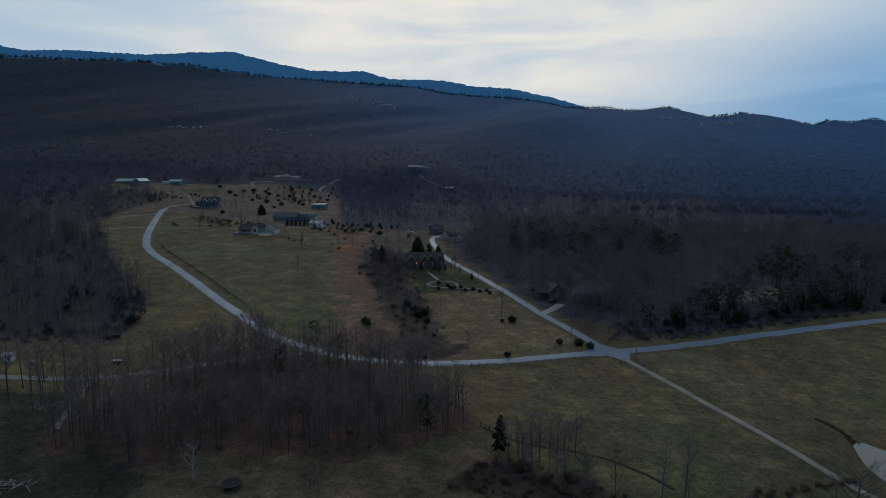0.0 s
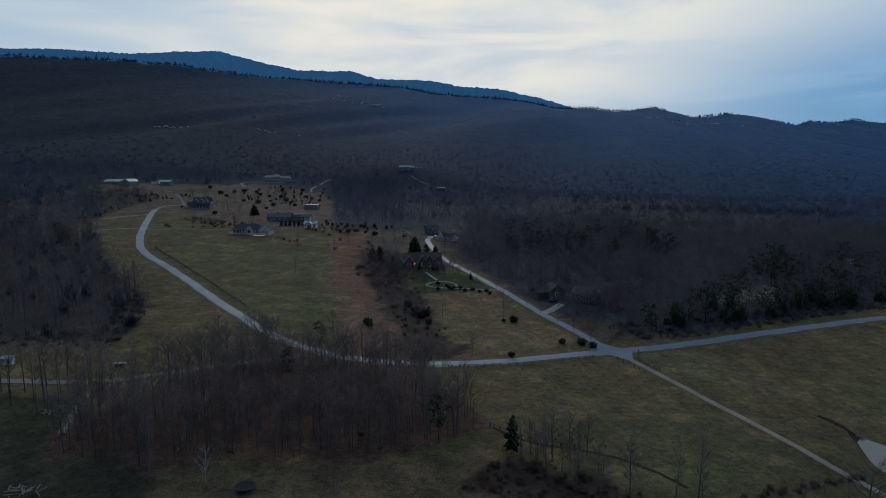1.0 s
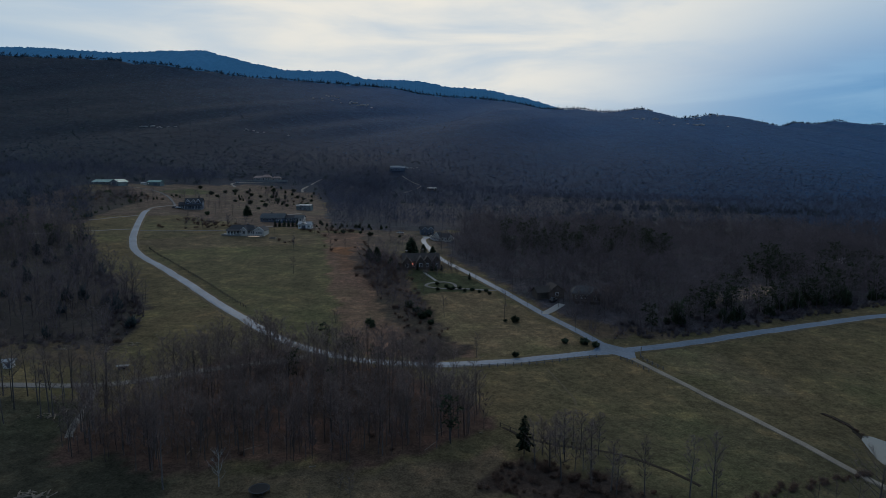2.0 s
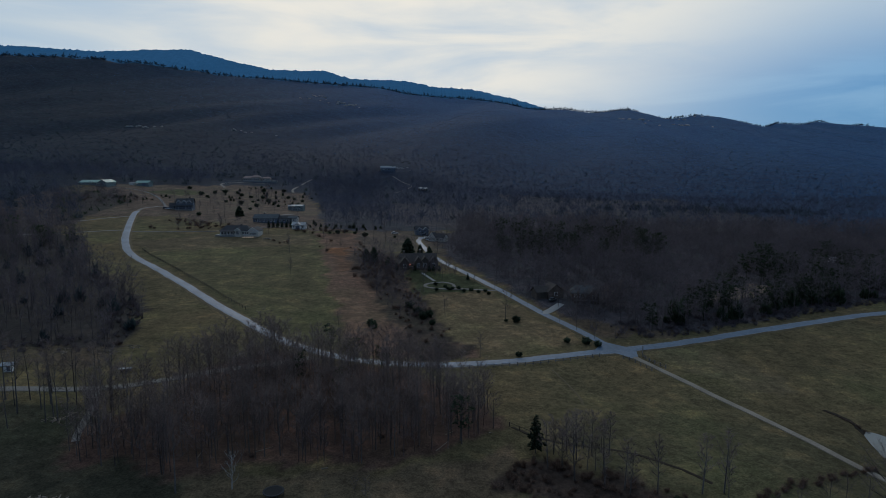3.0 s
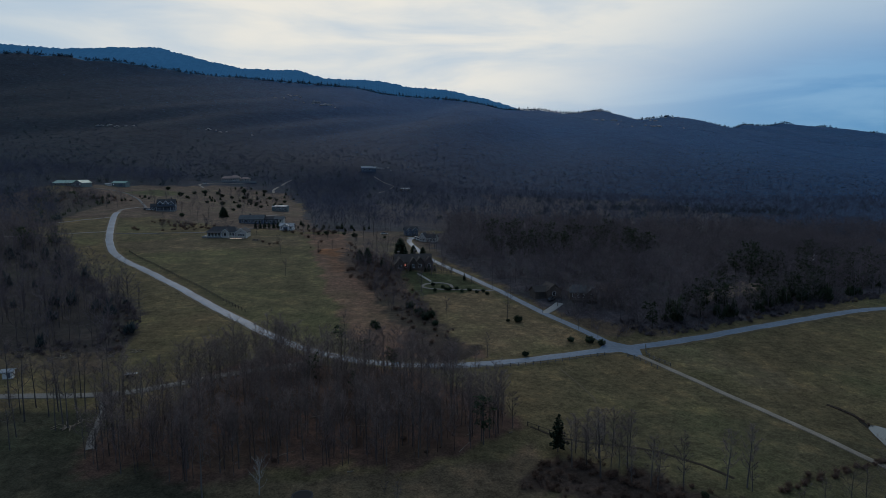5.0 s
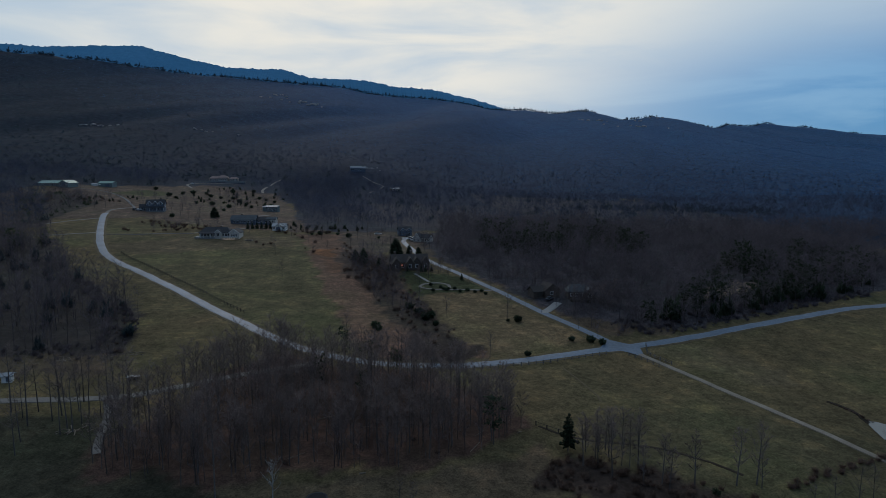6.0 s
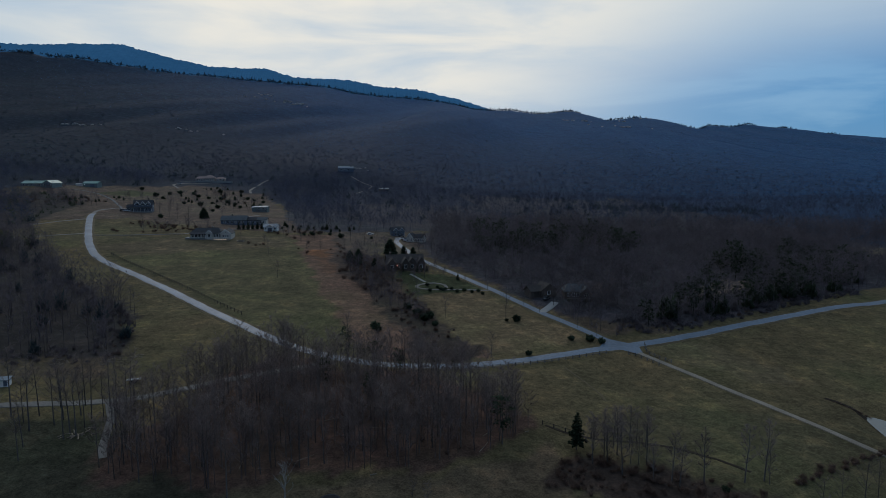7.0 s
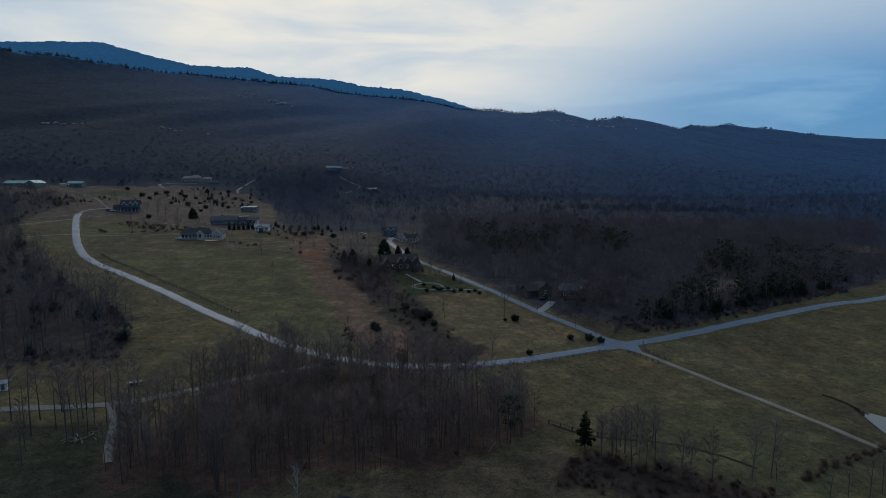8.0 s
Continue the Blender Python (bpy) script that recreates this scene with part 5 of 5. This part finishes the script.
WEST_TREES = [(-94, 150), (-91, 156), (-88, 150), (-95, 157), (-106, 139), (-109, 153), (-101, 158), (-86, 145), (-90, 146), (-84, 141), (-106, 157), (-115, 153), (-104.4, 133.6), (-99.4, 142), (-99.2, 145), (-97.3, 143.2), (-97, 147), (-97, 151), (-104, 148.6), (-103, 151), (-85, 137), (-87, 136), (-67.6, 128), (-108, 146), (-111, 150), (-100, 153), (-60.2, 114.1), (-92, 153), (-112, 141)]
for i, (x, y) in enumerate(WEST_TREES):
    stand(west_kinds[i % 3], x, y, i * 71, 0.82 + 0.09 * (i % 4), first=i < 3)

for i, (x, y, h) in enumerate(((-16, 296, 7.5), (-22, 293, 8), (-12, 291, 5.5), (4, 293, 6), (8, 287, 5), (-27, 299, 8), (-6, 288, 5), (6, 300, 7))):
    t = tree_thing("bare_tree", bare_tree_mesh(500 + i, h, 15, 300, spread=0.28, first=0.22, twig_w=0.035), "leafless garden tree by the stone house", "tree", "garden trees", M_BARK, M_TWIG)
    stand(t, x, y, i * 40, 1.0, first=True)
for i, (x, y, h) in enumerate(((46, 240, 8), (50, 239, 9), (54, 241, 8.5), (57, 238, 10), (61, 242, 9), (64, 238, 9.5), (67, 242, 8.5), (70, 239, 10), (52, 235, 8), (59, 234, 9), (66, 233, 9), (44, 246, 7.5), (73, 244, 10), (49, 244.5, 7))):
    t = tree_thing("bare_tree", bare_tree_mesh(520 + i, h, 15, 300, spread=0.24, first=0.24, twig_w=0.035), "leafless tree in front of the brown cottages", "tree", "trees by the cottages", M_BARK, M_TWIG)
    stand(t, x, y, i * 40, 1.0, first=True)
# the wide crown at the pasture's corner, and young trees in front
wide = tree_thing("bare_tree", bare_tree_mesh(305, 12.5, 24, 900, spread=0.42, first=0.28, trunk_r=0.02, twig_w=0.02), "broad leafless oak with spreading limbs near the pond", "tree", "", M_BARK, M_TWIG)
stand(wide, 74, 103, 20, 1.0, first=True)
for i, (x, y, h) in enumerate(((61, 101, 9.5), (66, 103, 8), (55, 100, 7.5), (71, 104, 8.5), (76, 103, 9), (50, 99, 7.5), (-23.5, 109, 6.0), (-31, 108, 3.5), (-12, 107, 3.0), (-26, 113, 4.0))):
    t = tree_thing("bare_tree", bare_tree_mesh(310 + i, h, 12, 200, spread=0.24, first=0.25, twig_w=0.018), "small leafless tree at the pasture's edge", "tree", "small trees at the pasture edge", M_BARK, M_TWIG)
    stand(t, x, y, i * 53, 1.0, first=True)

# pale fallen-limbed tree under the grove
t = tree_thing("pale_tree", bare_tree_mesh(330, 7.5, 16, 120, spread=0.34, first=0.15, trunk_r=0.016, twig_w=0.035), "pale grey dead tree with spread limbs", "tree", "", M_PALE_BARK, M_PALE_BARK)
stand(t, -50, 115.5, 0, 1.0, first=True)

# evergreens
PINES = [(-3.5, 132, 11.5, 2.4, 0.35), (12.5, 127.6, 9.0, 2.3, 0.15), (-38, 178, 13, 2.3, 0.45), (-23, 175, 8, 2.2, 0.2), (-30.5, 173, 11, 2.2, 0.4), (-44, 160, 11.5, 2.2, 0.4), (-33, 152, 10, 2.0, 0.4)]
for i, (x, y, h, w, first) in enumerate(PINES):
    shape = conifer_mesh(341, h, w, 14, 9, first=first, ragged=0.7, droop=0.1) if i == 1 else round_pine_mesh(340 + i, h, w, 15, 15, first=max(0.22, first))
    t = tree_thing("pine_tree", shape, "dark green pine among leafless trees", "tree", "pines of the grove", M_BARK, M_NEEDLE)
    stand(t, x, y, i * 50, 1.0, first=True)
CEDARS = [(-31.8, 316, 8.0, 3.0), (-14, 337, 9.5, 4.4), (-7.5, 327, 7.5, 2.6), (-2.5, 327, 6.5, 2.5), (-24, 306, 5.0, 2.0), (-140.8, 474.7, 8.0, 4.0), (-36, 322, 6, 2.5)]
for i, (x, y, h, w) in enumerate(CEDARS):
    t = tree_thing("cedar_tree", conifer_mesh(360 + i, h, w, 14, 9, first=0.03, droop=0.1, ragged=0.25, narrow=0.7), "dense dark green cedar near the houses", "tree", "cedars near the houses", M_BARK, M_NEEDLE)
    stand(t, x, y, i * 50, 1.0, first=True)
cone = tree_thing("cone_shrub", conifer_mesh(380, 5.2, 1.5, 10, 8, first=0.02, droop=0.05, ragged=0.12), "clipped dark cone-shaped evergreen in a row", "shrub", "row of cone evergreens", M_BARK, M_NEEDLE)
for k in range(6):
    stand(cone, -107.5 + 2.9 * k, 421 + 0.45 * k, k * 61, 0.92 + 0.04 * (k % 3), first=k == 0)
slim = tree_thing("cone_shrub", conifer_mesh(381, 3.6, 0.9, 9, 7, first=0.02, droop=0.05, ragged=0.12), "narrow dark evergreen by the stone house wall", "shrub", "evergreens by the stone house", M_BARK, M_NEEDLE)
for i, (x, y) in enumerate(((-10.8, 298), (-3.8, 297), (-1.8, 297.5), (1.2, 298.5), (13.5, 281), (-20, 299))):
    stand(slim, x, y, i * 61, 0.9 + 0.06 * (i % 3), first=i == 0)

# evergreen bushes
round_bush = tree_thing("bush", bush_mesh(400, 3.0, 380), "round dark evergreen bush in dry grass", "bush", "evergreen bushes", M_BARK, M_NEEDLE, "foliage")
BUSHES = [(25.9, 224.2, 1.15), (20.8, 191.5, 0.75), (-10.9, 184.8, 0.8), (-5.7, 185.6, 0.55), (-21.9, 185.8, 1.0), (39.7, 202.7, 0.8), (46, 201.2, 1.1), (49.4, 199, 1.0), (-27, 214.5, 0.9), (22.2, 225, 0.5),
          (-9, 228, 1.2), (-6, 221, 0.9), (4, 264.8, 0.6), (9.8, 262, 0.6), (13.4, 263.5, 0.6), (36, 107.8, 0.6), (-136, 650, 1.4), (-128, 640, 1.1), (-160, 640, 1.5), (-150, 622, 1.0), (-118, 628, 1.2),
          (-140, 600, 1.2), (-160, 598, 1.0), (-100, 470, 1.0), (-170, 690, 1.8), (-150, 700, 1.6), (-60, 405, 0.9), (-55, 408, 0.9), (-48, 402, 0.8), (-116, 590, 1.3), (-190, 660, 1.4), (-32, 330, 1.2)]
GARDEN_BUSHES = [(-2, 273), (-2, 264), (2, 269), (3, 266), (8, 266), (13, 263), (16, 260), (19, 261), (20, 257), (5, 266), (-9, 227), (-11, 233), (-7, 229), (-14, 240), (-28, 217)]
BUSHES += [(x, y, 0.62 if i < 10 else 1.3) for i, (x, y) in enumerate(GARDEN_BUSHES)]
YARD_BUSHES = [(-240, 662), (-216, 623), (-206, 609), (-210, 648), (-203, 659), (-180, 580), (-182, 644), (-165, 574), (-171, 637), (-148, 561), (-149, 614), (-131, 573), (-145, 526), (-170, 472), (-64, 400), (-59, 401), (-41, 393), (-22, 390)]
BUSHES += [(x, y, 1.0 + 0.35 * math.sin(i * 2.1) + (0.5 if y > 560 else 0.0)) for i, (x, y) in enumerate(YARD_BUSHES)]
for i, (x, y, s) in enumerate(BUSHES):
    stand(round_bush, x, y, i * 47, s, first=i == 0)
# dead scrub over the brown strip and the yards
scrub = [tree_thing("scrub", bush_mesh(410 + k, 2.8, 300, 0.7, leafy=False), "tangled brown leafless scrub", "shrub", "brown scrub", M_BARK, M_SHRUB, "crown") for k in range(3)]
SCRUB_STRIP = [(-24, 330), (-12, 275), (-9, 250), (2, 215), (-4, 205), (-14, 215), (-24, 245), (-34, 290), (-40, 330)]
places = scatter_in(SCRUB_STRIP, 60, rng, off_road, 1.5)
places += scatter_in([(-24, 330), (-44, 372), (-34, 300), (-22, 262)], 30, rng, off_road, 1.5)
places += scatter_in([(-165, 405), (-125, 412), (-122, 424), (-160, 424)], 20, rng, off_road, 1.2)
places += scatter_in([(-90, 400), (-55, 395), (-45, 420), (-85, 412)], 18, rng, off_road, 1.5)
places += scatter_in(THICKET, 30, rng, off_road, 1.1)
places += scatter_in([(-190, 640), (-120, 590), (-110, 660), (-170, 720)], 14, rng, off_road, 2.0)
places += [(-37, 309), (-39, 284), (-33, 285), (-25, 297), (-29, 275), (-22, 276), (-25, 266), (-15, 253), (-16, 240), (-13, 240), (-10, 233), (-8, 230), (-15, 231), (-10, 221), (-6, 224), (-27, 218), (-20, 310), (-23, 316), (-16, 297)]
places += scatter_in([(-48, 349), (-20, 335), (-16, 276), (-10, 240), (-4, 218), (4, 188), (-12, 184), (-16, 205), (-22, 229), (-31, 270), (-42, 293)], 60, rng, off_road, 1.4)
places += [(-183, 413), (-181.5, 412), (-178, 408), (-89, 364), (-87, 367), (-85, 367), (-64.5, 354), (-59, 344), (-46.6, 352), (-69, 387), (-94, 371), (-60, 371)]
places += scatter_in([(-182, 442), (-165, 424), (-138, 418), (-134, 428), (-150, 436), (-172, 448)], 34, rng, off_road, 1.2)
places += scatter_in([(-280, 520), (-250, 528), (-232, 560), (-262, 575), (-300, 560)], 40, rng, off_road, 1.5)
near_scrub = [p for p in places if p[1] < 262]
for i, (x, y) in enumerate(near_scrub):
    stand(scrub[i % 3], x, y, i * 37, rng.uniform(0.45, 1.2), first=i < 3)
far_scrub = [joined(bush_mesh(415 + k, 2.8, 260, 0.7, leafy=False)) for k in range(3)]
forest("scrub_mass", "tangled brown leafless scrub around the yards", [p for p in places if p[1] >= 262], far_scrub, M_SHRUB, rng, 0.6, 1.4)
for i in range(26):                               # hedge row along the fence by the farm track
    f = i / 25
    x, y = np.array((53.0, 109.0)) * (1 - f) + np.array((86.2, 121.3)) * f + rng.normal(size=2) * 0.6
    stand(scrub[i % 3], x, y, i * 37, rng.uniform(0.5, 0.95))
under = tree_thing("scrub", bush_mesh(420, 2.4, 220, 0.7, leafy=False), "low brown undergrowth at the edge of the woods", "shrub", "undergrowth", M_BARK, M_SHRUB, "crown")
n = 0
for poly, count in ((GROVE, 16), ([(58, 208), (84, 207), (112, 216), (152, 233), (200, 252), (200, 262), (110, 228), (60, 216)], 40), ([(-104, 186), (-107, 215), (-118, 240), (-130, 240), (-116, 212), (-114, 188)], 20)):
    for x, y in scatter_in(poly, count, rng, off_road, 1.2):
        stand(under, x, y, n * 31, rng.uniform(0.4, 1.1), first=n == 0)
        n += 1

# ---- fences ----
def fence(name, label, points, spacing, height, rails, mat, group=""):
    root = new(name)
    line = smooth_line(points, 0.5)
    seg = np.concatenate([[0], np.cumsum(np.linalg.norm(np.diff(line, axis=0), axis=1))])
    count = int(seg[-1] / spacing) + 1
    at = np.linspace(0, seg[-1], count)
    px, py = np.interp(at, seg, line[:, 0]), np.interp(at, seg, line[:, 1])
    pz_ = ground_z(px, py)
    root.location = (px[0], py[0], pz_[0])
    v, f = box_mesh(0.24, 0.24, -0.3, height)
    v[4:] = [(x * 0.9, y * 0.9, z) for x, y, z in v[4:]]
    post = bpy.data.meshes.new("post")
    post.from_pydata(v, [], f)
    post.materials.append(mat)
    for x, y, z in zip(px, py, pz_):
        ob = new("post", post)
        ob.parent = root
        ob.location = (x - px[0], y - py[0], z - pz_[0])
    for i in range(count - 1):
        a, b = np.array((px[i], py[i], pz_[i])), np.array((px[i + 1], py[i + 1], pz_[i + 1]))
        o = np.array((px[0], py[0], pz_[0]))
        side = np.array((-(b - a)[1], (b - a)[0], 0)) / np.linalg.norm((b - a)[:2]) * 0.03
        for h in rails:
            p, q = a - o + (0, 0, h), b - o + (0, 0, h)
            v = [p - side, p + side, q + side, q - side]
            v = v + [w + (0, 0, 0.08) for w in v]
            mesh_ob("rail", v, [(3, 2, 1, 0), (4, 5, 6, 7), (0, 1, 5, 4), (1, 2, 6, 5), (2, 3, 7, 6), (3, 0, 4, 7)], mat, root)
    return tagged(root, label, "fence", group)


fence("fence", "dark wooden post and rail fence along the pasture", [(-158, 341), (-127, 299.5), (-99, 261.5), (-76, 231.5)], 2.6, 1.35, (0.55, 1.0), M_FENCE)
fence("fence", "weathered board fence beside the country road", [(-12, 177.6), (10, 181.5), (30, 186), (47, 190)], 2.6, 1.25, (0.45, 0.95), M_PALE_FENCE)
fence("fence", "short board fence flaring beside the track gate", [(54.5, 189), (56.5, 186.5), (60, 179)], 2.0, 1.25, (0.45, 0.95), M_PALE_FENCE)
fence("fence", "short board fence flaring beside the track gate", [(64, 196.5), (61.5, 189), (65, 180.5)], 2.0, 1.25, (0.45, 0.95), M_PALE_FENCE)
fence("fence", "old fence line across the pasture by the ditch", [(9, 141), (14, 136), (20, 132.5), (27, 130.5)], 3.0, 1.1, (0.9,), M_FENCE)


# ---- parked cars ----
def car(label, x, y, turn, mat, length=4.6, tall=1.5):
    root = new("parked_car")
    root.matrix_basis = pose(x, y, gz(x, y) + 0.2, 0, 0, turn)
    tagged(root, label, "car", "parked cars")
    hl, w = length / 2, 0.9
    prof = [(-hl, 0.35), (-hl, 0.85), (-hl * 0.62, 0.95), (hl * 0.45, 0.95), (hl, 0.75), (hl, 0.35)]
    v = [(a, s * w, b) for s in (-1, 1) for a, b in prof]
    k = len(prof)
    f = [tuple(range(k))[::-1][::-1], tuple(range(k, 2 * k))[::-1]] + [(i, (i + 1) % k, k + (i + 1) % k, k + i)[::-1] for i in range(k)]
    mesh_ob("body", v, f, mat, root)
    v = [(-hl * 0.85, -0.82, 0.93), (hl * 0.4, -0.82, 0.93), (hl * 0.4, 0.82, 0.93), (-hl * 0.85, 0.82, 0.93), (-hl * 0.6, -0.66, tall), (hl * 0.08, -0.66, tall), (hl * 0.08, 0.66, tall), (-hl * 0.6, 0.66, tall)]
    mesh_ob("window_band", v, [(0, 1, 5, 4), (1, 2, 6, 5), (2, 3, 7, 6), (3, 0, 4, 7)], M_GLASS, root, "dark glass")
    box_part("car_roof", mat, root, hl * 0.7, 1.34, tall - 0.02, tall + 0.06, -hl * 0.26, 0)
    for sx in (-0.6, 0.62):
        for sy in (-0.86, 0.86):
            bm = bmesh.new()
            bmesh.ops.create_cone(bm, cap_ends=True, segments=12, radius1=0.33, radius2=0.33, depth=0.2, matrix=pose(hl * sx, sy, 0.33, 90, 0, 0))
            me = bpy.data.meshes.new("wheel")
            bm.to_mesh(me)
            bm.free()
            me.materials.append(M_TYRE)
            new("wheel", me).parent = root
    return root


car("white parked car in front of the grey house", -1.5, 388, 20, M_CAR_WHITE)
car("white parked pickup beside the grey house", -0.5, 383.5, 60, M_CAR_WHITE, 5.2, 1.75)
car("dark parked car near the lane's end", 10.5, 390, 75, M_CAR_DARK)
car("dark parked car in front of the grey house", -2.5, 398, 10, M_CAR_DARK)
car("white parked car beside the blue-grey house", -22, 405, 0, M_CAR_WHITE)
car("dark parked car beside the slate house", -206, 503, 20, M_CAR_DARK)
car("pale parked car beside the slate house", -203, 502, 10, M_CAR_WHITE)
car("dark parked car on the drive among bare trees", 45.5, 247.5, 50, M_CAR_DARK)
car("white parked car on the terrace lane", -224, 741, 30, M_CAR_WHITE)


# ---- rocks, logs and odds and ends ----
def rock_mesh(seed, size):
    bm = bmesh.new()
    bmesh.ops.create_icosphere(bm, subdivisions=2, radius=size)
    r = np.random.default_rng(seed)
    off = r.uniform(0, 50, 3)
    for v in bm.verts:
        k = 1 + 0.45 * noise.noise(v.co / size * 1.3 + Vector(off))
        v.co = Vector((v.co.x * k * 1.4, v.co.y * k, v.co.z * k * 0.6))
    me = bpy.data.meshes.new("rock")
    bm.to_mesh(me)
    bm.free()
    me.materials.append(M_ROCK)
    return me


rng = np.random.default_rng(77)
rocks = [rock_mesh(k, 1.0) for k in range(4)]
for cx, cy, spread, count, s0 in ((-520, 1255, 16, 9, 3.5), (-505, 1262, 8, 5, 2.5), (-353, 1285, 22, 8, 2.6), (-210, 1880, 40, 12, 4.5), (-174, 1855, 25, 8, 4.5), (-270, 1955, 25, 7, 4.0), (891, 2515, 50, 12, 6.0), (1000, 2300, 60, 9, 6.0), (1130, 3060, 50, 12, 7), (1500, 3120, 60, 10, 7), (-14, 848, 8, 10, 1.6), (-22, 846, 5, 6, 1.3)):
    for i in range(count):
        x, y = cx + rng.normal() * spread, cy + rng.normal() * spread * 0.5
        ob = new("rock", rocks[rng.integers(4)])
        s = s0 * rng.uniform(0.4, 1.1)
        ob.matrix_basis = pose(x, y, gz(x, y) + s * 0.2, 0, 0, rng.uniform(0, 360)) @ Matrix.Scale(s, 4)
        tagged(ob, "pale weathered boulder on the wooded slope", "rock", "boulders")


def log_thing(x, y, turn, length, radius, mat=None, label="fallen pale tree trunk on leaf litter"):
    bm = bmesh.new()
    bmesh.ops.create_cone(bm, cap_ends=True, segments=8, radius1=radius, radius2=radius * 0.6, depth=length, matrix=pose(0, 0, radius * 0.8, 0, 90, 0))
    for v in bm.verts:
        v.co.y += 0.04 * length * math.sin(v.co.x / length * 3)
    me = bpy.data.meshes.new("log")
    bm.to_mesh(me)
    bm.free()
    me.materials.append(mat or M_LOG)
    ob = new("log", me)
    slope = math.degrees(math.atan2(gz(x + math.cos(radians(turn)) * 2, y + math.sin(radians(turn)) * 2) - gz(x, y), 2))
    ob.matrix_basis = pose(x, y, gz(x, y), 0, -slope, turn)
    return tagged(ob, label, "log", "fallen logs")


for x, y, turn, length, rad in ((-8, 131, 50, 5, 0.09), (-6, 137, 40, 3, 0.08), (-33, 122.8, 10, 1.4, 0.16), (-40, 148, 20, 8, 0.1), (-30, 142, 165, 6, 0.1), (-36, 136, 130, 6, 0.1), (-47, 130, 30, 4, 0.09), (4, 137.5, 20, 1.2, 0.12), (-60, 128, 80, 3, 0.1), (-66, 140, 150, 5, 0.1)):
    log_thing(x, y, turn, length, rad)
for cx, cy, count in ((-96, 145, 10), (-98, 143, 8), (-82, 111, 14), (-85, 112, 10), (-105, 187, 10), (-118, 186, 12), (-100, 190, 8)):
    for i in range(count):
        log_thing(cx + rng.normal() * 1.6, cy + rng.normal() * 0.9, rng.uniform(0, 360), rng.uniform(0.8, 2.6), rng.uniform(0.08, 0.2), label="short cut log in a brush pile")

# round trampoline under the grove
root = new("trampoline")
root.matrix_basis = pose(-41.6, 113.5, gz(-41.6, 113.5), 0, 0, 0)
tagged(root, "round dark trampoline with a pale rim on thin legs", "trampoline")
ring = bmesh.new()
for k in range(32):
    a = k * math.tau / 32
    for r_, z in ((1.75, 0.85), (1.75, 0.95), (2.05, 0.95), (2.05, 0.85)):
        ring.verts.new((r_ * math.cos(a), r_ * math.sin(a), z))
ring.verts.ensure_lookup_table()
for k in range(32):
    for q in range(4):
        i, j = k * 4 + q, k * 4 + (q + 1) % 4
        i2, j2 = ((k + 1) % 32) * 4 + q, ((k + 1) % 32) * 4 + (q + 1) % 4
        ring.faces.new([ring.verts[n] for n in (i, i2, j2, j)])
me = bpy.data.meshes.new("rim")
ring.to_mesh(me)
ring.free()
me.materials.append(M_ROOF_DARK)
new("rim", me).parent = root
mesh_ob("mat", [(1.76 * math.cos(k * math.tau / 32), 1.76 * math.sin(k * math.tau / 32), 0.9) for k in range(32)], [tuple(range(32))], M_TYRE, root)
for k in range(6):
    a = k * math.tau / 6
    box_part("leg", M_ROOF_GREY, root, 0.07, 0.07, -0.2, 0.86, 1.9 * math.cos(a), 1.9 * math.sin(a))

# long pale trailer by the drive
root = house_root("flat_trailer", "low pale flatbed trailer beside the drive", -94, 171, 8, "trailer")
box_part("bed", M_ROOF_PALE, root, 3.4, 1.5, 0.6, 0.75)
for sx in (-0.6, 0.6):
    for sy in (-0.95, 0.95):
        box_part("wheel", M_TYRE, root, 0.6, 0.2, -0.1, 0.55, sx, sy)
box_part("drawbar", M_ROOF_GREY, root, 1.4, 0.12, 0.5, 0.62, 3.1, 0)
# small garden border by the ranch house
root = house_root("raised_bed", "low pale timber garden border in the grass", -99.5, 378, -5, "garden bed")
for w, d, x, y in ((4.0, 0.2, 0, -1.5), (4.0, 0.2, 0, 1.5), (0.2, 2.8, -1.9, 0), (0.2, 2.8, 1.9, 0)):
    box_part("board", M_LOG, root, w, d, -0.3, 0.35, x, y)
# brown ditch bank at the pond's head
for i in range(18):
    f = i / 17
    x, y = 97.3 + 3.5 * f + rng.normal() * 0.3, 152.5 - 11 * f + rng.normal() * 0.3
    stand(under, x, y, i * 29, 0.25 + 0.35 * f * rng.uniform(0.6, 1.1))
